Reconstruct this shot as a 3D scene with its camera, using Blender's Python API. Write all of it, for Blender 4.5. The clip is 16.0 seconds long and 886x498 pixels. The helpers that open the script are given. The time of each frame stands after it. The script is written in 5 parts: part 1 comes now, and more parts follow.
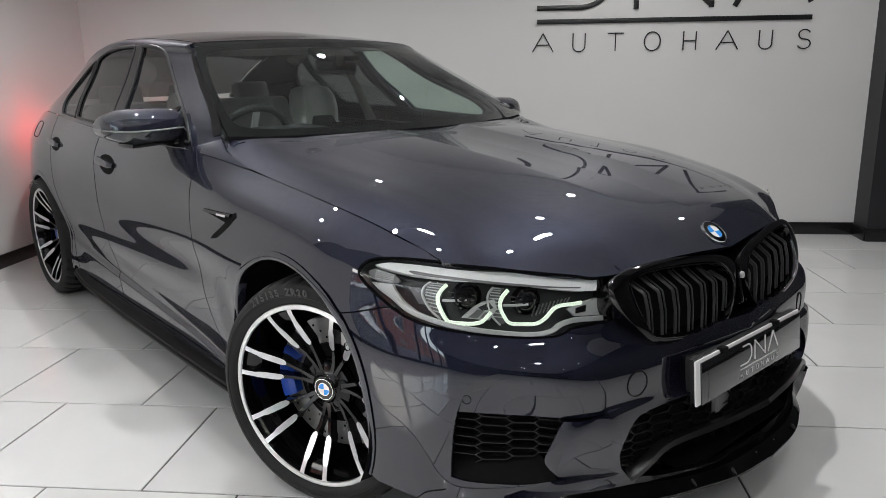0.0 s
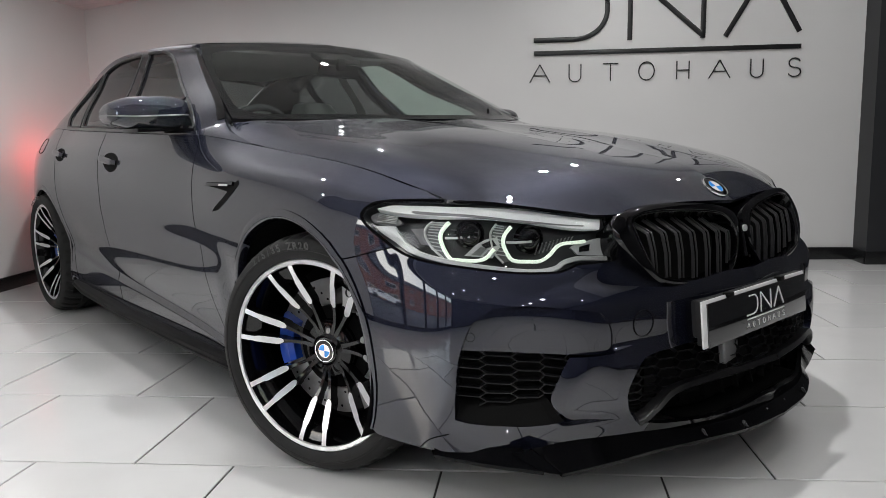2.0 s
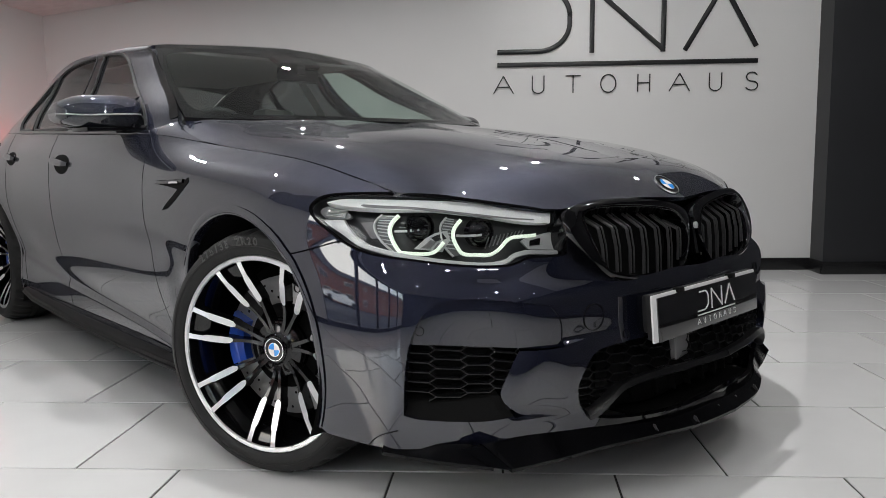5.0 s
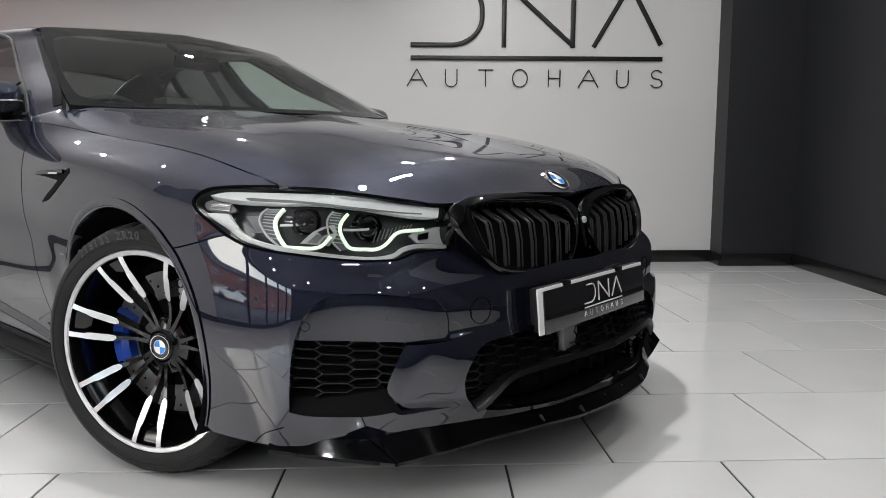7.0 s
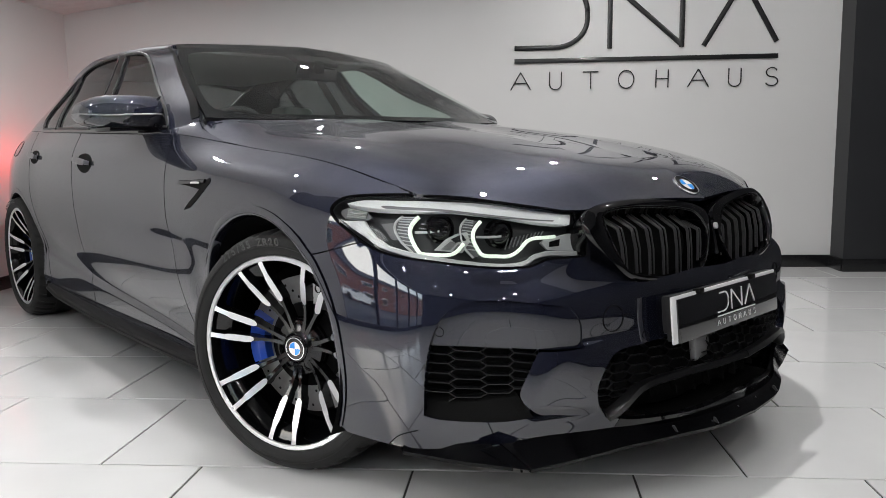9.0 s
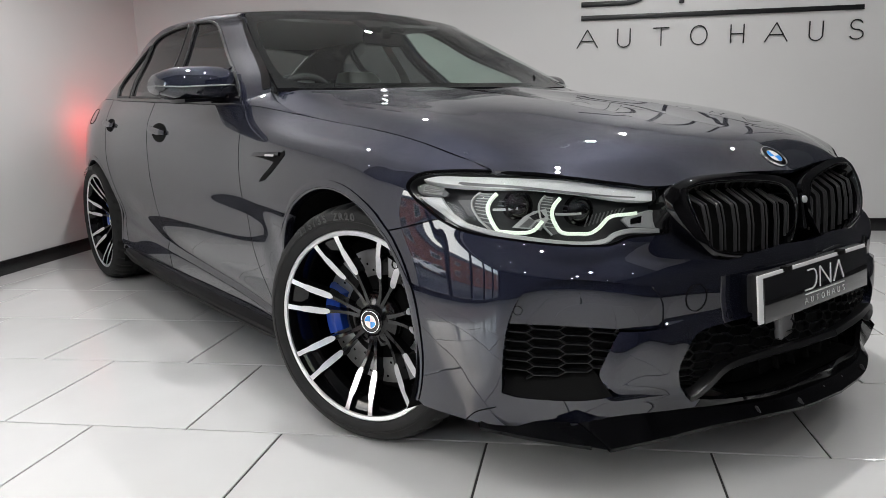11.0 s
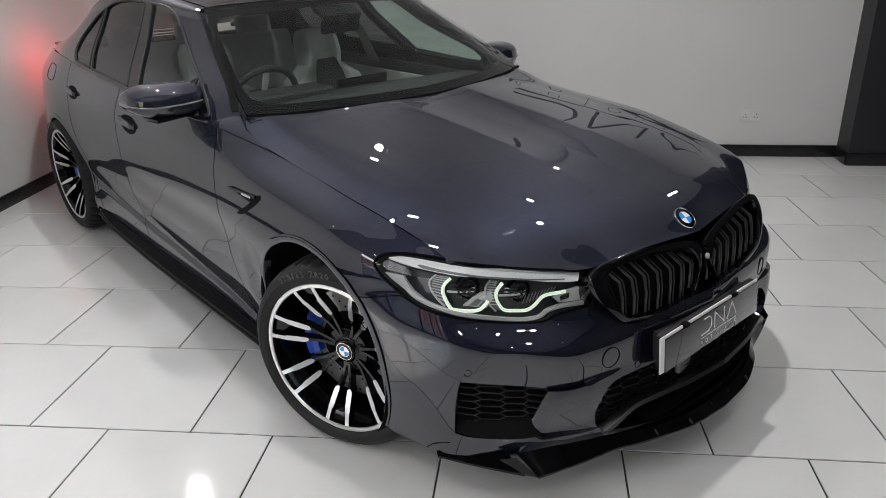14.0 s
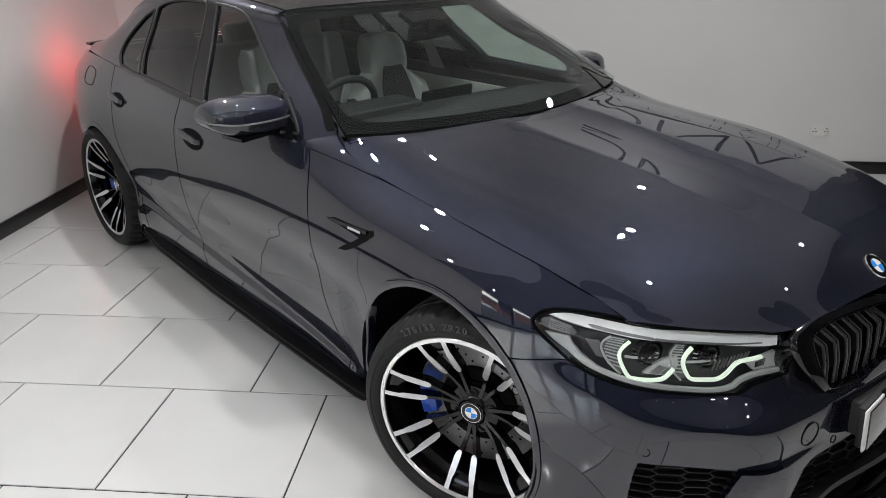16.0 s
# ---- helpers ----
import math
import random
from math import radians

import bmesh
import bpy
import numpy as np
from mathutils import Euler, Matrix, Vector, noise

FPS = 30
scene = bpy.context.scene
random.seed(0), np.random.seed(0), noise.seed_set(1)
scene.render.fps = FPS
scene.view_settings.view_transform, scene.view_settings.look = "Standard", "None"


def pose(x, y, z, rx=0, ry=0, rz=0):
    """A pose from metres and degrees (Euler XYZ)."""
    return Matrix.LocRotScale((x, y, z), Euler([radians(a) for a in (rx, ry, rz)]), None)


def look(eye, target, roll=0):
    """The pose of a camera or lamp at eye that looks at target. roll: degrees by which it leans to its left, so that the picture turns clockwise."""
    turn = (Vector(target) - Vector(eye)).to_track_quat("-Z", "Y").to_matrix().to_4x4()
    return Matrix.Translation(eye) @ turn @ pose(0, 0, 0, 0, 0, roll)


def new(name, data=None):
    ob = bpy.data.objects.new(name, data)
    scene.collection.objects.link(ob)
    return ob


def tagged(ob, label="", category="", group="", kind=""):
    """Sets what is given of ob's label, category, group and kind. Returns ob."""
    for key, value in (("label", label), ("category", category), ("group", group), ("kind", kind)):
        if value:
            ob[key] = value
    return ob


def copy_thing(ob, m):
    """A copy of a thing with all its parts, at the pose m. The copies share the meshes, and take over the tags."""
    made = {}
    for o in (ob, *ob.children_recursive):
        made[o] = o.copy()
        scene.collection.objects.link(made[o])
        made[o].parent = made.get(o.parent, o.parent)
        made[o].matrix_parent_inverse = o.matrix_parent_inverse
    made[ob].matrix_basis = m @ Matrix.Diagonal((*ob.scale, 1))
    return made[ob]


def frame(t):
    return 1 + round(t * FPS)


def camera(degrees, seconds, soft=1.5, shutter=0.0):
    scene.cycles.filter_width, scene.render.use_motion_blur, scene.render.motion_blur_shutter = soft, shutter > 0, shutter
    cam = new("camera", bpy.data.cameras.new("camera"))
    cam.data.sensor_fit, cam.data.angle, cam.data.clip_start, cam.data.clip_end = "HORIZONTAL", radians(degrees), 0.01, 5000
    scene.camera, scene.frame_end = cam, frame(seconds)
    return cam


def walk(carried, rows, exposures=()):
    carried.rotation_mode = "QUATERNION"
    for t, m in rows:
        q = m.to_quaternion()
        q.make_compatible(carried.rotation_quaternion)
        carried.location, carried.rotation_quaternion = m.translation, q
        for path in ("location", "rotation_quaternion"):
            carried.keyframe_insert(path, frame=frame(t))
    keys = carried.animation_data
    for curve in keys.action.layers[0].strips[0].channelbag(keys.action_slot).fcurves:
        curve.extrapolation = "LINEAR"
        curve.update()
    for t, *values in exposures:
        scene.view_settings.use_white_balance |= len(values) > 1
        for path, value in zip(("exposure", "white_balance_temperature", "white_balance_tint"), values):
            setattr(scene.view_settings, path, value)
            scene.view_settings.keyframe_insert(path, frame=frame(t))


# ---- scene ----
cam = camera(62.0, 16.0, soft=0.8)
PATH = [
    (0, (1.77, -1.953, 1.279), (0.316, -0.666, 0.799), -1.1),
    (0.5, (1.795, -1.971, 1.139), (0.335, -0.665, 0.735), -0.9),
    (1, (1.809, -1.995, 1.051), (0.345, -0.679, 0.696), -0.8),
    (1.5, (1.807, -2.006, 0.995), (0.336, -0.691, 0.671), -1.0),
    (2, (1.804, -2.005, 0.956), (0.327, -0.688, 0.663), -1.3),
    (2.5, (1.802, -1.997, 0.926), (0.316, -0.685, 0.662), -1.5),
    (3, (1.798, -1.995, 0.905), (0.305, -0.688, 0.657), -1.6),
    (3.2, (1.799, -1.992, 0.897), (0.303, -0.686, 0.654), -1.7),
    (5.5, (1.846, -1.943, 0.89), (0.451, -0.532, 0.638), -0.7),
    (6, (1.864, -1.921, 0.888), (0.506, -0.476, 0.628), -0.6),
    (6.5, (1.882, -1.905, 0.893), (0.574, -0.415, 0.627), -0.4),
    (7, (1.895, -1.894, 0.896), (0.618, -0.379, 0.627), -0.2),
    (7.5, (1.895, -1.909, 0.899), (0.6, -0.409, 0.632), -0.4),
    (8, (1.873, -1.931, 0.901), (0.541, -0.462, 0.638), -0.5),
    (8.5, (1.852, -1.957, 0.909), (0.46, -0.544, 0.648), -0.8),
    (9, (1.829, -1.974, 0.91), (0.375, -0.626, 0.65), -1.0),
    (9.5, (1.806, -2.003, 0.915), (0.301, -0.714, 0.652), -1.0),
    (9.7, (1.802, -2.009, 0.912), (0.272, -0.746, 0.654), -1.3),
    (11.8, (1.77, -1.96, 1.113), (0.26, -0.754, 0.599), -2.7),
    (12, (1.776, -1.95, 1.231), (0.289, -0.738, 0.666), -2.6),
    (12.5, (1.835, -1.957, 1.501), (0.397, -0.738, 0.831), -2.4),
    (13, (1.939, -2.009, 1.625), (0.529, -0.794, 0.893), -2.2),
    (13.5, (1.978, -2.043, 1.66), (0.584, -0.831, 0.895), -1.9),
    (14, (1.898, -2.081, 1.671), (0.52, -0.862, 0.888), -1.5),
    (14.5, (1.761, -2.156, 1.676), (0.396, -0.926, 0.886), -1.2),
    (15, (1.639, -2.2, 1.672), (0.279, -0.967, 0.877), -0.9),
    (15.5, (1.469, -2.197, 1.669), (0.116, -0.959, 0.872), -0.7),
    (16, (1.309, -2.178, 1.674), (-0.047, -0.936, 0.888), -0.5),
]
EXPOSURES = [(0.0, 1.76), (3.0, 1.79), (5.5, 1.82), (6.5, 1.88), (7.5, 1.98), (9.0, 2.01), (9.5, 2.0), (12.0, 1.76), (13.5, 1.60), (16.0, 1.65)]
walk(cam, [(t, look(eye, target, roll)) for t, eye, target, roll in PATH], EXPOSURES)

# ---- world and lights ----
E1, E2 = Vector((.751, .660, 0)), Vector((-.660, .751, 0))  # along the sign wall, and towards it


def room(a, b, z=0.0):
    return E1 * a + E2 * b + Vector((0, 0, z))


ROOM_TURN = math.degrees(math.atan2(.660, .751))
LEFT, BACK, RIGHT, FRONT, GLASS_END = -3.56, 3.10, 2.97, -7.2, -2.3


def ceiling_z(a, b):
    return 2.06 + .115 * (a - LEFT)


world = bpy.data.worlds.new("sky")
scene.world = world
world.use_nodes = True
sky = world.node_tree.nodes.new("ShaderNodeTexSky")
sky.sky_type, sky.sun_disc, sky.sun_elevation, sky.sun_rotation = "NISHITA", False, radians(30), radians(200)
world.node_tree.links.new(sky.outputs[0], world.node_tree.nodes["Background"].inputs[0])
world.node_tree.nodes["Background"].inputs[1].default_value = 0.15


def lamp(name, kind, m, power, size=0.1, colour=(1, .99, .985), spread=None):
    data = bpy.data.lights.new(name, kind)
    data.energy, data.color = power, colour
    if kind == "AREA":
        data.shape, data.size = "DISK", size
        if spread:
            data.spread = radians(spread)
    ob = new(name, data)
    ob.matrix_world = m
    return ob


# (along the sign wall, towards it, power)
LAMPS = [(-2.38, 1.35, 5.2), (-1.0, 1.79, 2.4), (-1.6, .2, 3.4), (-.8, -.35, 4.0), (.45, .04, 7.0), (.33, .92, 1.5), (.62, 2.3, 2.2), (2.1, 1.95, 2.6), (1.95, -.1, 2.6), (-2.4, -.75, 2.2)]
LAMPS += [(a, b, 3.6 if a < -2 else 3.0 if a < 0 else 2.2) for a in (-2.3, -.9, .5, 1.9) for b in (-2.0, -3.6, -5.2)]
DOWNLIGHTS = [(a, b) for a, b, _ in LAMPS]
for a, b, power in LAMPS:
    p = room(a, b, ceiling_z(a, b) - .02)
    lamp("downlight_lamp", "AREA", Matrix.Translation(p), power, .06)
sun = bpy.data.lights.new("sun", "SUN")
sun.energy, sun.angle, sun.color = 3.2, radians(6), (1, .97, .93)
sun_ob = new("sun", sun)
sun_ob.matrix_world = look(room(6, -2, 9), room(-6, -6, 0))

# ---- materials ----
def mat(name, colour, rough=.5, metal=0.0, coat=0.0, bump=0.0, scale=60.0, vary=.06, noise_scale=None, **more):
    m = bpy.data.materials.new(name)
    m.use_nodes = True
    nt = m.node_tree
    b = nt.nodes["Principled BSDF"]
    b.inputs["Roughness"].default_value, b.inputs["Metallic"].default_value = rough, metal
    b.inputs["Coat Weight"].default_value, b.inputs["Coat Roughness"].default_value = coat, .015
    for k, v in more.items():
        b.inputs[k.replace("_", " ")].default_value = v
    co = nt.nodes.new("ShaderNodeTexCoord")
    big = nt.nodes.new("ShaderNodeTexNoise")
    big.inputs["Scale"].default_value, big.inputs["Detail"].default_value = noise_scale or scale / 12, 4
    nt.links.new(co.outputs["Object"], big.inputs["Vector"])
    ramp = nt.nodes.new("ShaderNodeMapRange")
    ramp.inputs["From Min"].default_value, ramp.inputs["From Max"].default_value = .3, .7
    ramp.inputs["To Min"].default_value, ramp.inputs["To Max"].default_value = 1 - vary, 1 + vary
    nt.links.new(big.outputs["Fac"], ramp.inputs["Value"])
    mix = nt.nodes.new("ShaderNodeVectorMath")
    mix.operation = "SCALE"
    mix.inputs[0].default_value = colour
    nt.links.new(ramp.outputs["Result"], mix.inputs["Scale"])
    nt.links.new(mix.outputs["Vector"], b.inputs["Base Color"])
    if bump:
        fine = nt.nodes.new("ShaderNodeTexNoise")
        fine.inputs["Scale"].default_value, fine.inputs["Detail"].default_value = scale, 5
        nt.links.new(co.outputs["Object"], fine.inputs["Vector"])
        bn = nt.nodes.new("ShaderNodeBump")
        bn.inputs["Strength"].default_value, bn.inputs["Distance"].default_value = bump, .002
        nt.links.new(fine.outputs["Fac"], bn.inputs["Height"])
        nt.links.new(bn.outputs["Normal"], b.inputs["Normal"])
    return m


def glow(name, colour, strength):
    m = mat(name, colour, .3)
    b = m.node_tree.nodes["Principled BSDF"]
    b.inputs["Emission Color"].default_value, b.inputs["Emission Strength"].default_value = (*colour, 1), strength
    return m


def glass(name, tint, gloss_rough=0.0, veil=0.0):
    m = bpy.data.materials.new(name)
    m.use_nodes = True
    nt = m.node_tree
    nt.nodes.remove(nt.nodes["Principled BSDF"])
    clear, gloss, mix, fr = (nt.nodes.new("ShaderNode" + k) for k in ("BsdfTransparent", "BsdfGlossy", "MixShader", "LayerWeight"))
    clear.inputs["Color"].default_value = (*tint, 1)
    gloss.inputs["Roughness"].default_value = gloss_rough
    fr.inputs["Blend"].default_value = .5
    power, scale = nt.nodes.new("ShaderNodeMath"), nt.nodes.new("ShaderNodeMath")
    power.operation, scale.operation = "POWER", "MULTIPLY_ADD"
    power.inputs[1].default_value, scale.inputs[1].default_value, scale.inputs[2].default_value = 4.4, .94, .042
    nt.links.new(fr.outputs["Facing"], power.inputs[0])
    nt.links.new(power.outputs[0], scale.inputs[0])
    nt.links.new(scale.outputs[0], mix.inputs[0])
    nt.links.new(clear.outputs[0], mix.inputs[1])
    nt.links.new(gloss.outputs[0], mix.inputs[2])
    # a thin pale diffuse veil stands in for the ceiling's reflection in the glass
    veil_mix, veil_diffuse = nt.nodes.new("ShaderNodeMixShader"), nt.nodes.new("ShaderNodeBsdfDiffuse")
    veil_mix.inputs[0].default_value = veil
    veil_diffuse.inputs["Color"].default_value = (.7, .72, .72, 1)
    nt.links.new(mix.outputs[0], veil_mix.inputs[1])
    nt.links.new(veil_diffuse.outputs[0], veil_mix.inputs[2])
    nt.links.new(veil_mix.outputs[0], nt.nodes["Material Output"].inputs["Surface"])
    return m


PAINT = mat("blue_grey_metallic_paint", (.0120, .0139, .0275), .30, .85, 1.0, vary=.03, scale=900, noise_scale=2.5, Specular_IOR_Level=0.0)


def flakes(m):
    """Fine metallic flake: a speckle of the base coat's gloss and tint."""
    nt = m.node_tree
    b = nt.nodes["Principled BSDF"]
    co, vo, mr = nt.nodes.new("ShaderNodeTexCoord"), nt.nodes.new("ShaderNodeTexVoronoi"), nt.nodes.new("ShaderNodeMapRange")
    vo.inputs["Scale"].default_value = 1400
    nt.links.new(co.outputs["Object"], vo.inputs["Vector"])
    nt.links.new(vo.outputs["Color"], mr.inputs["Value"])
    mr.inputs["To Min"].default_value, mr.inputs["To Max"].default_value = .44, .60
    nt.links.new(mr.outputs["Result"], b.inputs["Roughness"])


flakes(PAINT)
PAINT.node_tree.nodes["Principled BSDF"].inputs["Coat IOR"].default_value = 1.85
GLOSS_BLACK = mat("gloss_black_plastic", (.002, .002, .0025), .07, 0, .0, vary=.1)
TRIM_BLACK = mat("satin_black_plastic", (.008, .008, .009), .45, bump=.15, scale=700)
DARK = mat("dark_inner_plastic", (.004, .004, .004), .8, bump=.1, scale=300, Specular_IOR_Level=.12)
ROOF = mat("carbon_roof", (.010, .010, .012), .5, .2, 1.0, vary=.12, scale=400)
RUBBER = mat("tyre_rubber", (.011, .011, .011), .6, bump=.35, scale=260, vary=.2, Specular_IOR_Level=.3)
SPLITTER_BLACK = mat("polished_black_splitter", (.002, .002, .0025), .06, vary=.1, Specular_IOR_Level=.25)
SKIRT_BLACK = mat("satin_black_skirt", (.003, .003, .0035), .35, vary=.1, Specular_IOR_Level=.1)
BROW_WHITE = mat("pale_lamp_strip", (.82, .83, .83), .3)
BORDER = mat("black_glass_print", (.004, .004, .0045), .9, Specular_IOR_Level=0.0)
HOUSING = mat("dark_grey_lamp_housing", (.035, .036, .039), .3, vary=.2)
LETTERING = mat("raised_rubber_lettering", (.04, .04, .04), .35)
SILVER = mat("machined_alloy", (.82, .82, .83), .28, 1.0, .4, bump=.06, scale=500)
CHROME = mat("chrome", (.9, .9, .9), .06, 1.0, vary=.02)
SATIN = mat("satin_silver", (.55, .56, .56), .42, .35)
RIMBLACK = mat("gloss_black_rim", (.003, .003, .0035), .1)
STEEL = mat("brake_disc_steel", (.30, .30, .30), .34, .9, bump=.3, scale=180, vary=.25)
CALIPER = mat("blue_caliper_paint", (.012, .07, .45), .3, .1, .8)
BLUE = mat("emblem_blue", (.03, .26, .75), .2, 0, .8)
WHITE = mat("emblem_white", (.8, .8, .8), .25, 0, .8)
LEATHER = mat("light_grey_leather", (.48, .49, .48), .5, bump=.3, scale=220)
CABIN_DARK = mat("dark_cabin_plastic", (.014, .015, .016), .65, bump=.2, scale=300, Specular_IOR_Level=.3)
GLASS = glass("green_tinted_glass", (.70, .80, .75), veil=.006)
TINT = glass("privacy_glass", (.16, .165, .17))
LENS = glass("headlight_lens", (.93, .95, .95))
LED = glow("led_strip", (.88, 1.0, .84), .14)
TAIL = glow("tail_lamp_red", (1.0, .03, .03), 3.2)
PLATE = mat("black_plate_acrylic", (.006, .006, .007), .06, 0, 1.0)
PLATE_WHITE = mat("white_plate_edge", (.8, .8, .8), .35)
WALL = mat("white_wall_paint", (.63, .625, .62), .6, bump=.12, scale=160, vary=.025, noise_scale=1.2)
BLACKWALL = mat("black_wall_paint", (.018, .019, .022), .5, bump=.12, scale=160, vary=.1, noise_scale=2)
SKIRTING = mat("black_gloss_skirting", (.01, .01, .011), .25, bump=.05, scale=60)
CEIL = mat("white_ceiling_paint", (.68, .675, .67), .7, bump=.08, scale=150)
CEIL_DARK = mat("dark_ceiling_paint", (.18, .18, .188), .7, bump=.08, scale=150)
GROUT = mat("dark_grout", (.03, .029, .028), .9, bump=.3, scale=300)
SIGN = mat("black_sign_acrylic", (.008, .008, .009), .3, 0, .3)


def tile_mat():
    m = mat("white_porcelain_tile", (.67, .67, .665), .075, bump=.04, scale=40, vary=.03, noise_scale=3)
    nt = m.node_tree
    b = nt.nodes["Principled BSDF"]
    info, mr, mul = nt.nodes.new("ShaderNodeObjectInfo"), nt.nodes.new("ShaderNodeMapRange"), nt.nodes.new("ShaderNodeVectorMath")
    mr.inputs["To Min"].default_value, mr.inputs["To Max"].default_value = .95, 1.03
    nt.links.new(info.outputs["Random"], mr.inputs["Value"])
    mul.operation = "SCALE"
    old = b.inputs["Base Color"].links[0].from_socket
    nt.links.new(old, mul.inputs[0])
    nt.links.new(mr.outputs["Result"], mul.inputs["Scale"])
    nt.links.new(mul.outputs["Vector"], b.inputs["Base Color"])
    return m


TILE = tile_mat()

# ---- building tools ----
def mesh_object(name, verts, faces, material, parent=None, label="", smooth=True, normals=None):
    me = bpy.data.meshes.new(name)
    me.from_pydata([tuple(v) for v in verts], [], [tuple(f) for f in faces])
    me.materials.append(material)
    if smooth:
        me.polygons.foreach_set("use_smooth", [True] * len(me.polygons))
    me.update()
    if normals is not None:
        me.normals_split_custom_set_from_vertices([tuple(n) for n in normals])
    ob = new(name, me)
    if parent:
        ob.parent = parent
    if label:
        ob["label"] = label
    return ob


def part(name, bm, material, parent=None, label="", smooth=True, angle=35):
    me = bpy.data.meshes.new(name)
    bmesh.ops.recalc_face_normals(bm, faces=bm.faces)
    if smooth:
        for f in bm.faces:
            f.smooth = True
        for e in bm.edges:
            if len(e.link_faces) == 2 and e.calc_face_angle() > radians(angle):
                e.smooth = False
    bm.to_mesh(me)
    bm.free()
    me.materials.append(material)
    ob = new(name, me)
    if parent:
        ob.parent = parent
    if label:
        ob["label"] = label
    return ob


def box_bm(size, m=None, bevel=0.0, segments=2):
    bm = bmesh.new()
    bmesh.ops.create_cube(bm, size=1)
    bmesh.ops.scale(bm, vec=size, verts=bm.verts)
    if bevel:
        bmesh.ops.bevel(bm, geom=list(bm.edges), offset=min(bevel, min(size) * .45), segments=segments, profile=.6, affect="EDGES")
    if m is not None:
        bmesh.ops.transform(bm, matrix=m, verts=list(bm.verts))
    return bm


def lathe(profile, steps=64, m=None, closed=False):
    """A bmesh turned round z from (radius, height) pairs."""
    bm = bmesh.new()
    rings = [[bm.verts.new((r * math.cos(t), r * math.sin(t), h)) for t in (2 * math.pi * k / steps for k in range(steps))] for r, h in profile]
    pairs = list(zip(rings, rings[1:])) + ([(rings[-1], rings[0])] if closed else [])
    for p, q in pairs:
        for k in range(steps):
            bm.faces.new((p[k], p[(k + 1) % steps], q[(k + 1) % steps], q[k]))
    if m is not None:
        bmesh.ops.transform(bm, matrix=m, verts=bm.verts)
    return bm


def smooth_line(pts, n=6, closed=False):
    p = np.array(pts, float)
    if len(p) < 3 and not closed:
        t = np.linspace(0, 1, n + 1)[:, None]
        return p[0] * (1 - t) + p[-1] * t
    q = np.vstack([p[-1:], p, p[:2]]) if closed else np.vstack([2 * p[0] - p[1], p, 2 * p[-1] - p[-2]])
    out = []
    for i in range(1, len(q) - 2):
        for t in np.linspace(0, 1, n, endpoint=False):
            a, b, c, d = q[i - 1:i + 3]
            out.append(.5 * (2 * b + (c - a) * t + (2 * a - 5 * b + 4 * c - d) * t**2 + (3 * b - a - 3 * c + d) * t**3))
    if not closed:
        out.append(p[-1])
    return np.array(out)


def sweep(points, normals, width, height, closed=False, round_=False):
    """A bar along points: width across, height along the normals."""
    pts, nor = np.array(points, float), np.array(normals, float)
    if nor.ndim == 1:
        nor = np.tile(nor, (len(pts), 1))
    tan = np.roll(pts, -1, 0) - np.roll(pts, 1, 0) if closed else np.gradient(pts, axis=0)
    tan /= np.linalg.norm(tan, axis=1)[:, None] + 1e-9
    side = np.cross(tan, nor)
    side /= np.linalg.norm(side, axis=1)[:, None] + 1e-9
    up = np.cross(side, tan)
    width = np.broadcast_to(width, (len(pts),))
    if round_:
        prof = [(math.cos(t) / 2, math.sin(t) / 2) for t in np.linspace(0, 2 * math.pi, 10, endpoint=False)]
    else:
        prof = [(-.5, -.5), (-.5, .3), (-.36, .5), (.36, .5), (.5, .3), (.5, -.5)]
    bm = bmesh.new()
    rings = [[bm.verts.new(tuple(pts[i] + side[i] * width[i] * a + up[i] * height * b)) for a, b in prof] for i in range(len(pts))]
    n = len(prof)
    for i in range(len(pts) if closed else len(pts) - 1):
        p, q = rings[i], rings[(i + 1) % len(pts)]
        for k in range(n):
            bm.faces.new((p[k], p[(k + 1) % n], q[(k + 1) % n], q[k]))
    if not closed:
        bm.faces.new(rings[0])
        bm.faces.new(rings[-1])
    return bm


def loft(rows, closed=False):
    bm = bmesh.new()
    g = [[bm.verts.new(tuple(p)) for p in r] for r in rows]
    for a, b in zip(g, g[1:]):
        n = len(a)
        for k in range(n if closed else n - 1):
            bm.faces.new((a[k], a[(k + 1) % n], b[(k + 1) % n], b[k]))
    return bm


def mirrored(bm):
    """The same with its mirror image across the car's middle plane, as a copy."""
    c = bm.copy()
    for v in c.verts:
        v.co.y = 2 * MID - v.co.y
    bmesh.ops.reverse_faces(c, faces=c.faces)
    return c


def pair(name, bm, material, parent, label=""):
    c = mirrored(bm)
    return part(name, bm, material, parent, label), part(name, c, material, parent, label)

# ---- the showroom ----
def slab(name, corners_a, corners_b, material, label, kind="structure", category=""):
    """A block of the room between two corners (a, b, z)."""
    (a0, b0, z0), (a1, b1, z1) = corners_a, corners_b
    m = Matrix.Translation(room((a0 + a1) / 2, (b0 + b1) / 2, (z0 + z1) / 2)) @ pose(0, 0, 0, 0, 0, ROOM_TURN)
    ob = part(name, box_bm((abs(a1 - a0), abs(b1 - b0), abs(z1 - z0))), material, smooth=False)
    ob.matrix_world = m
    return tagged(ob, label, category or "wall", kind=kind)


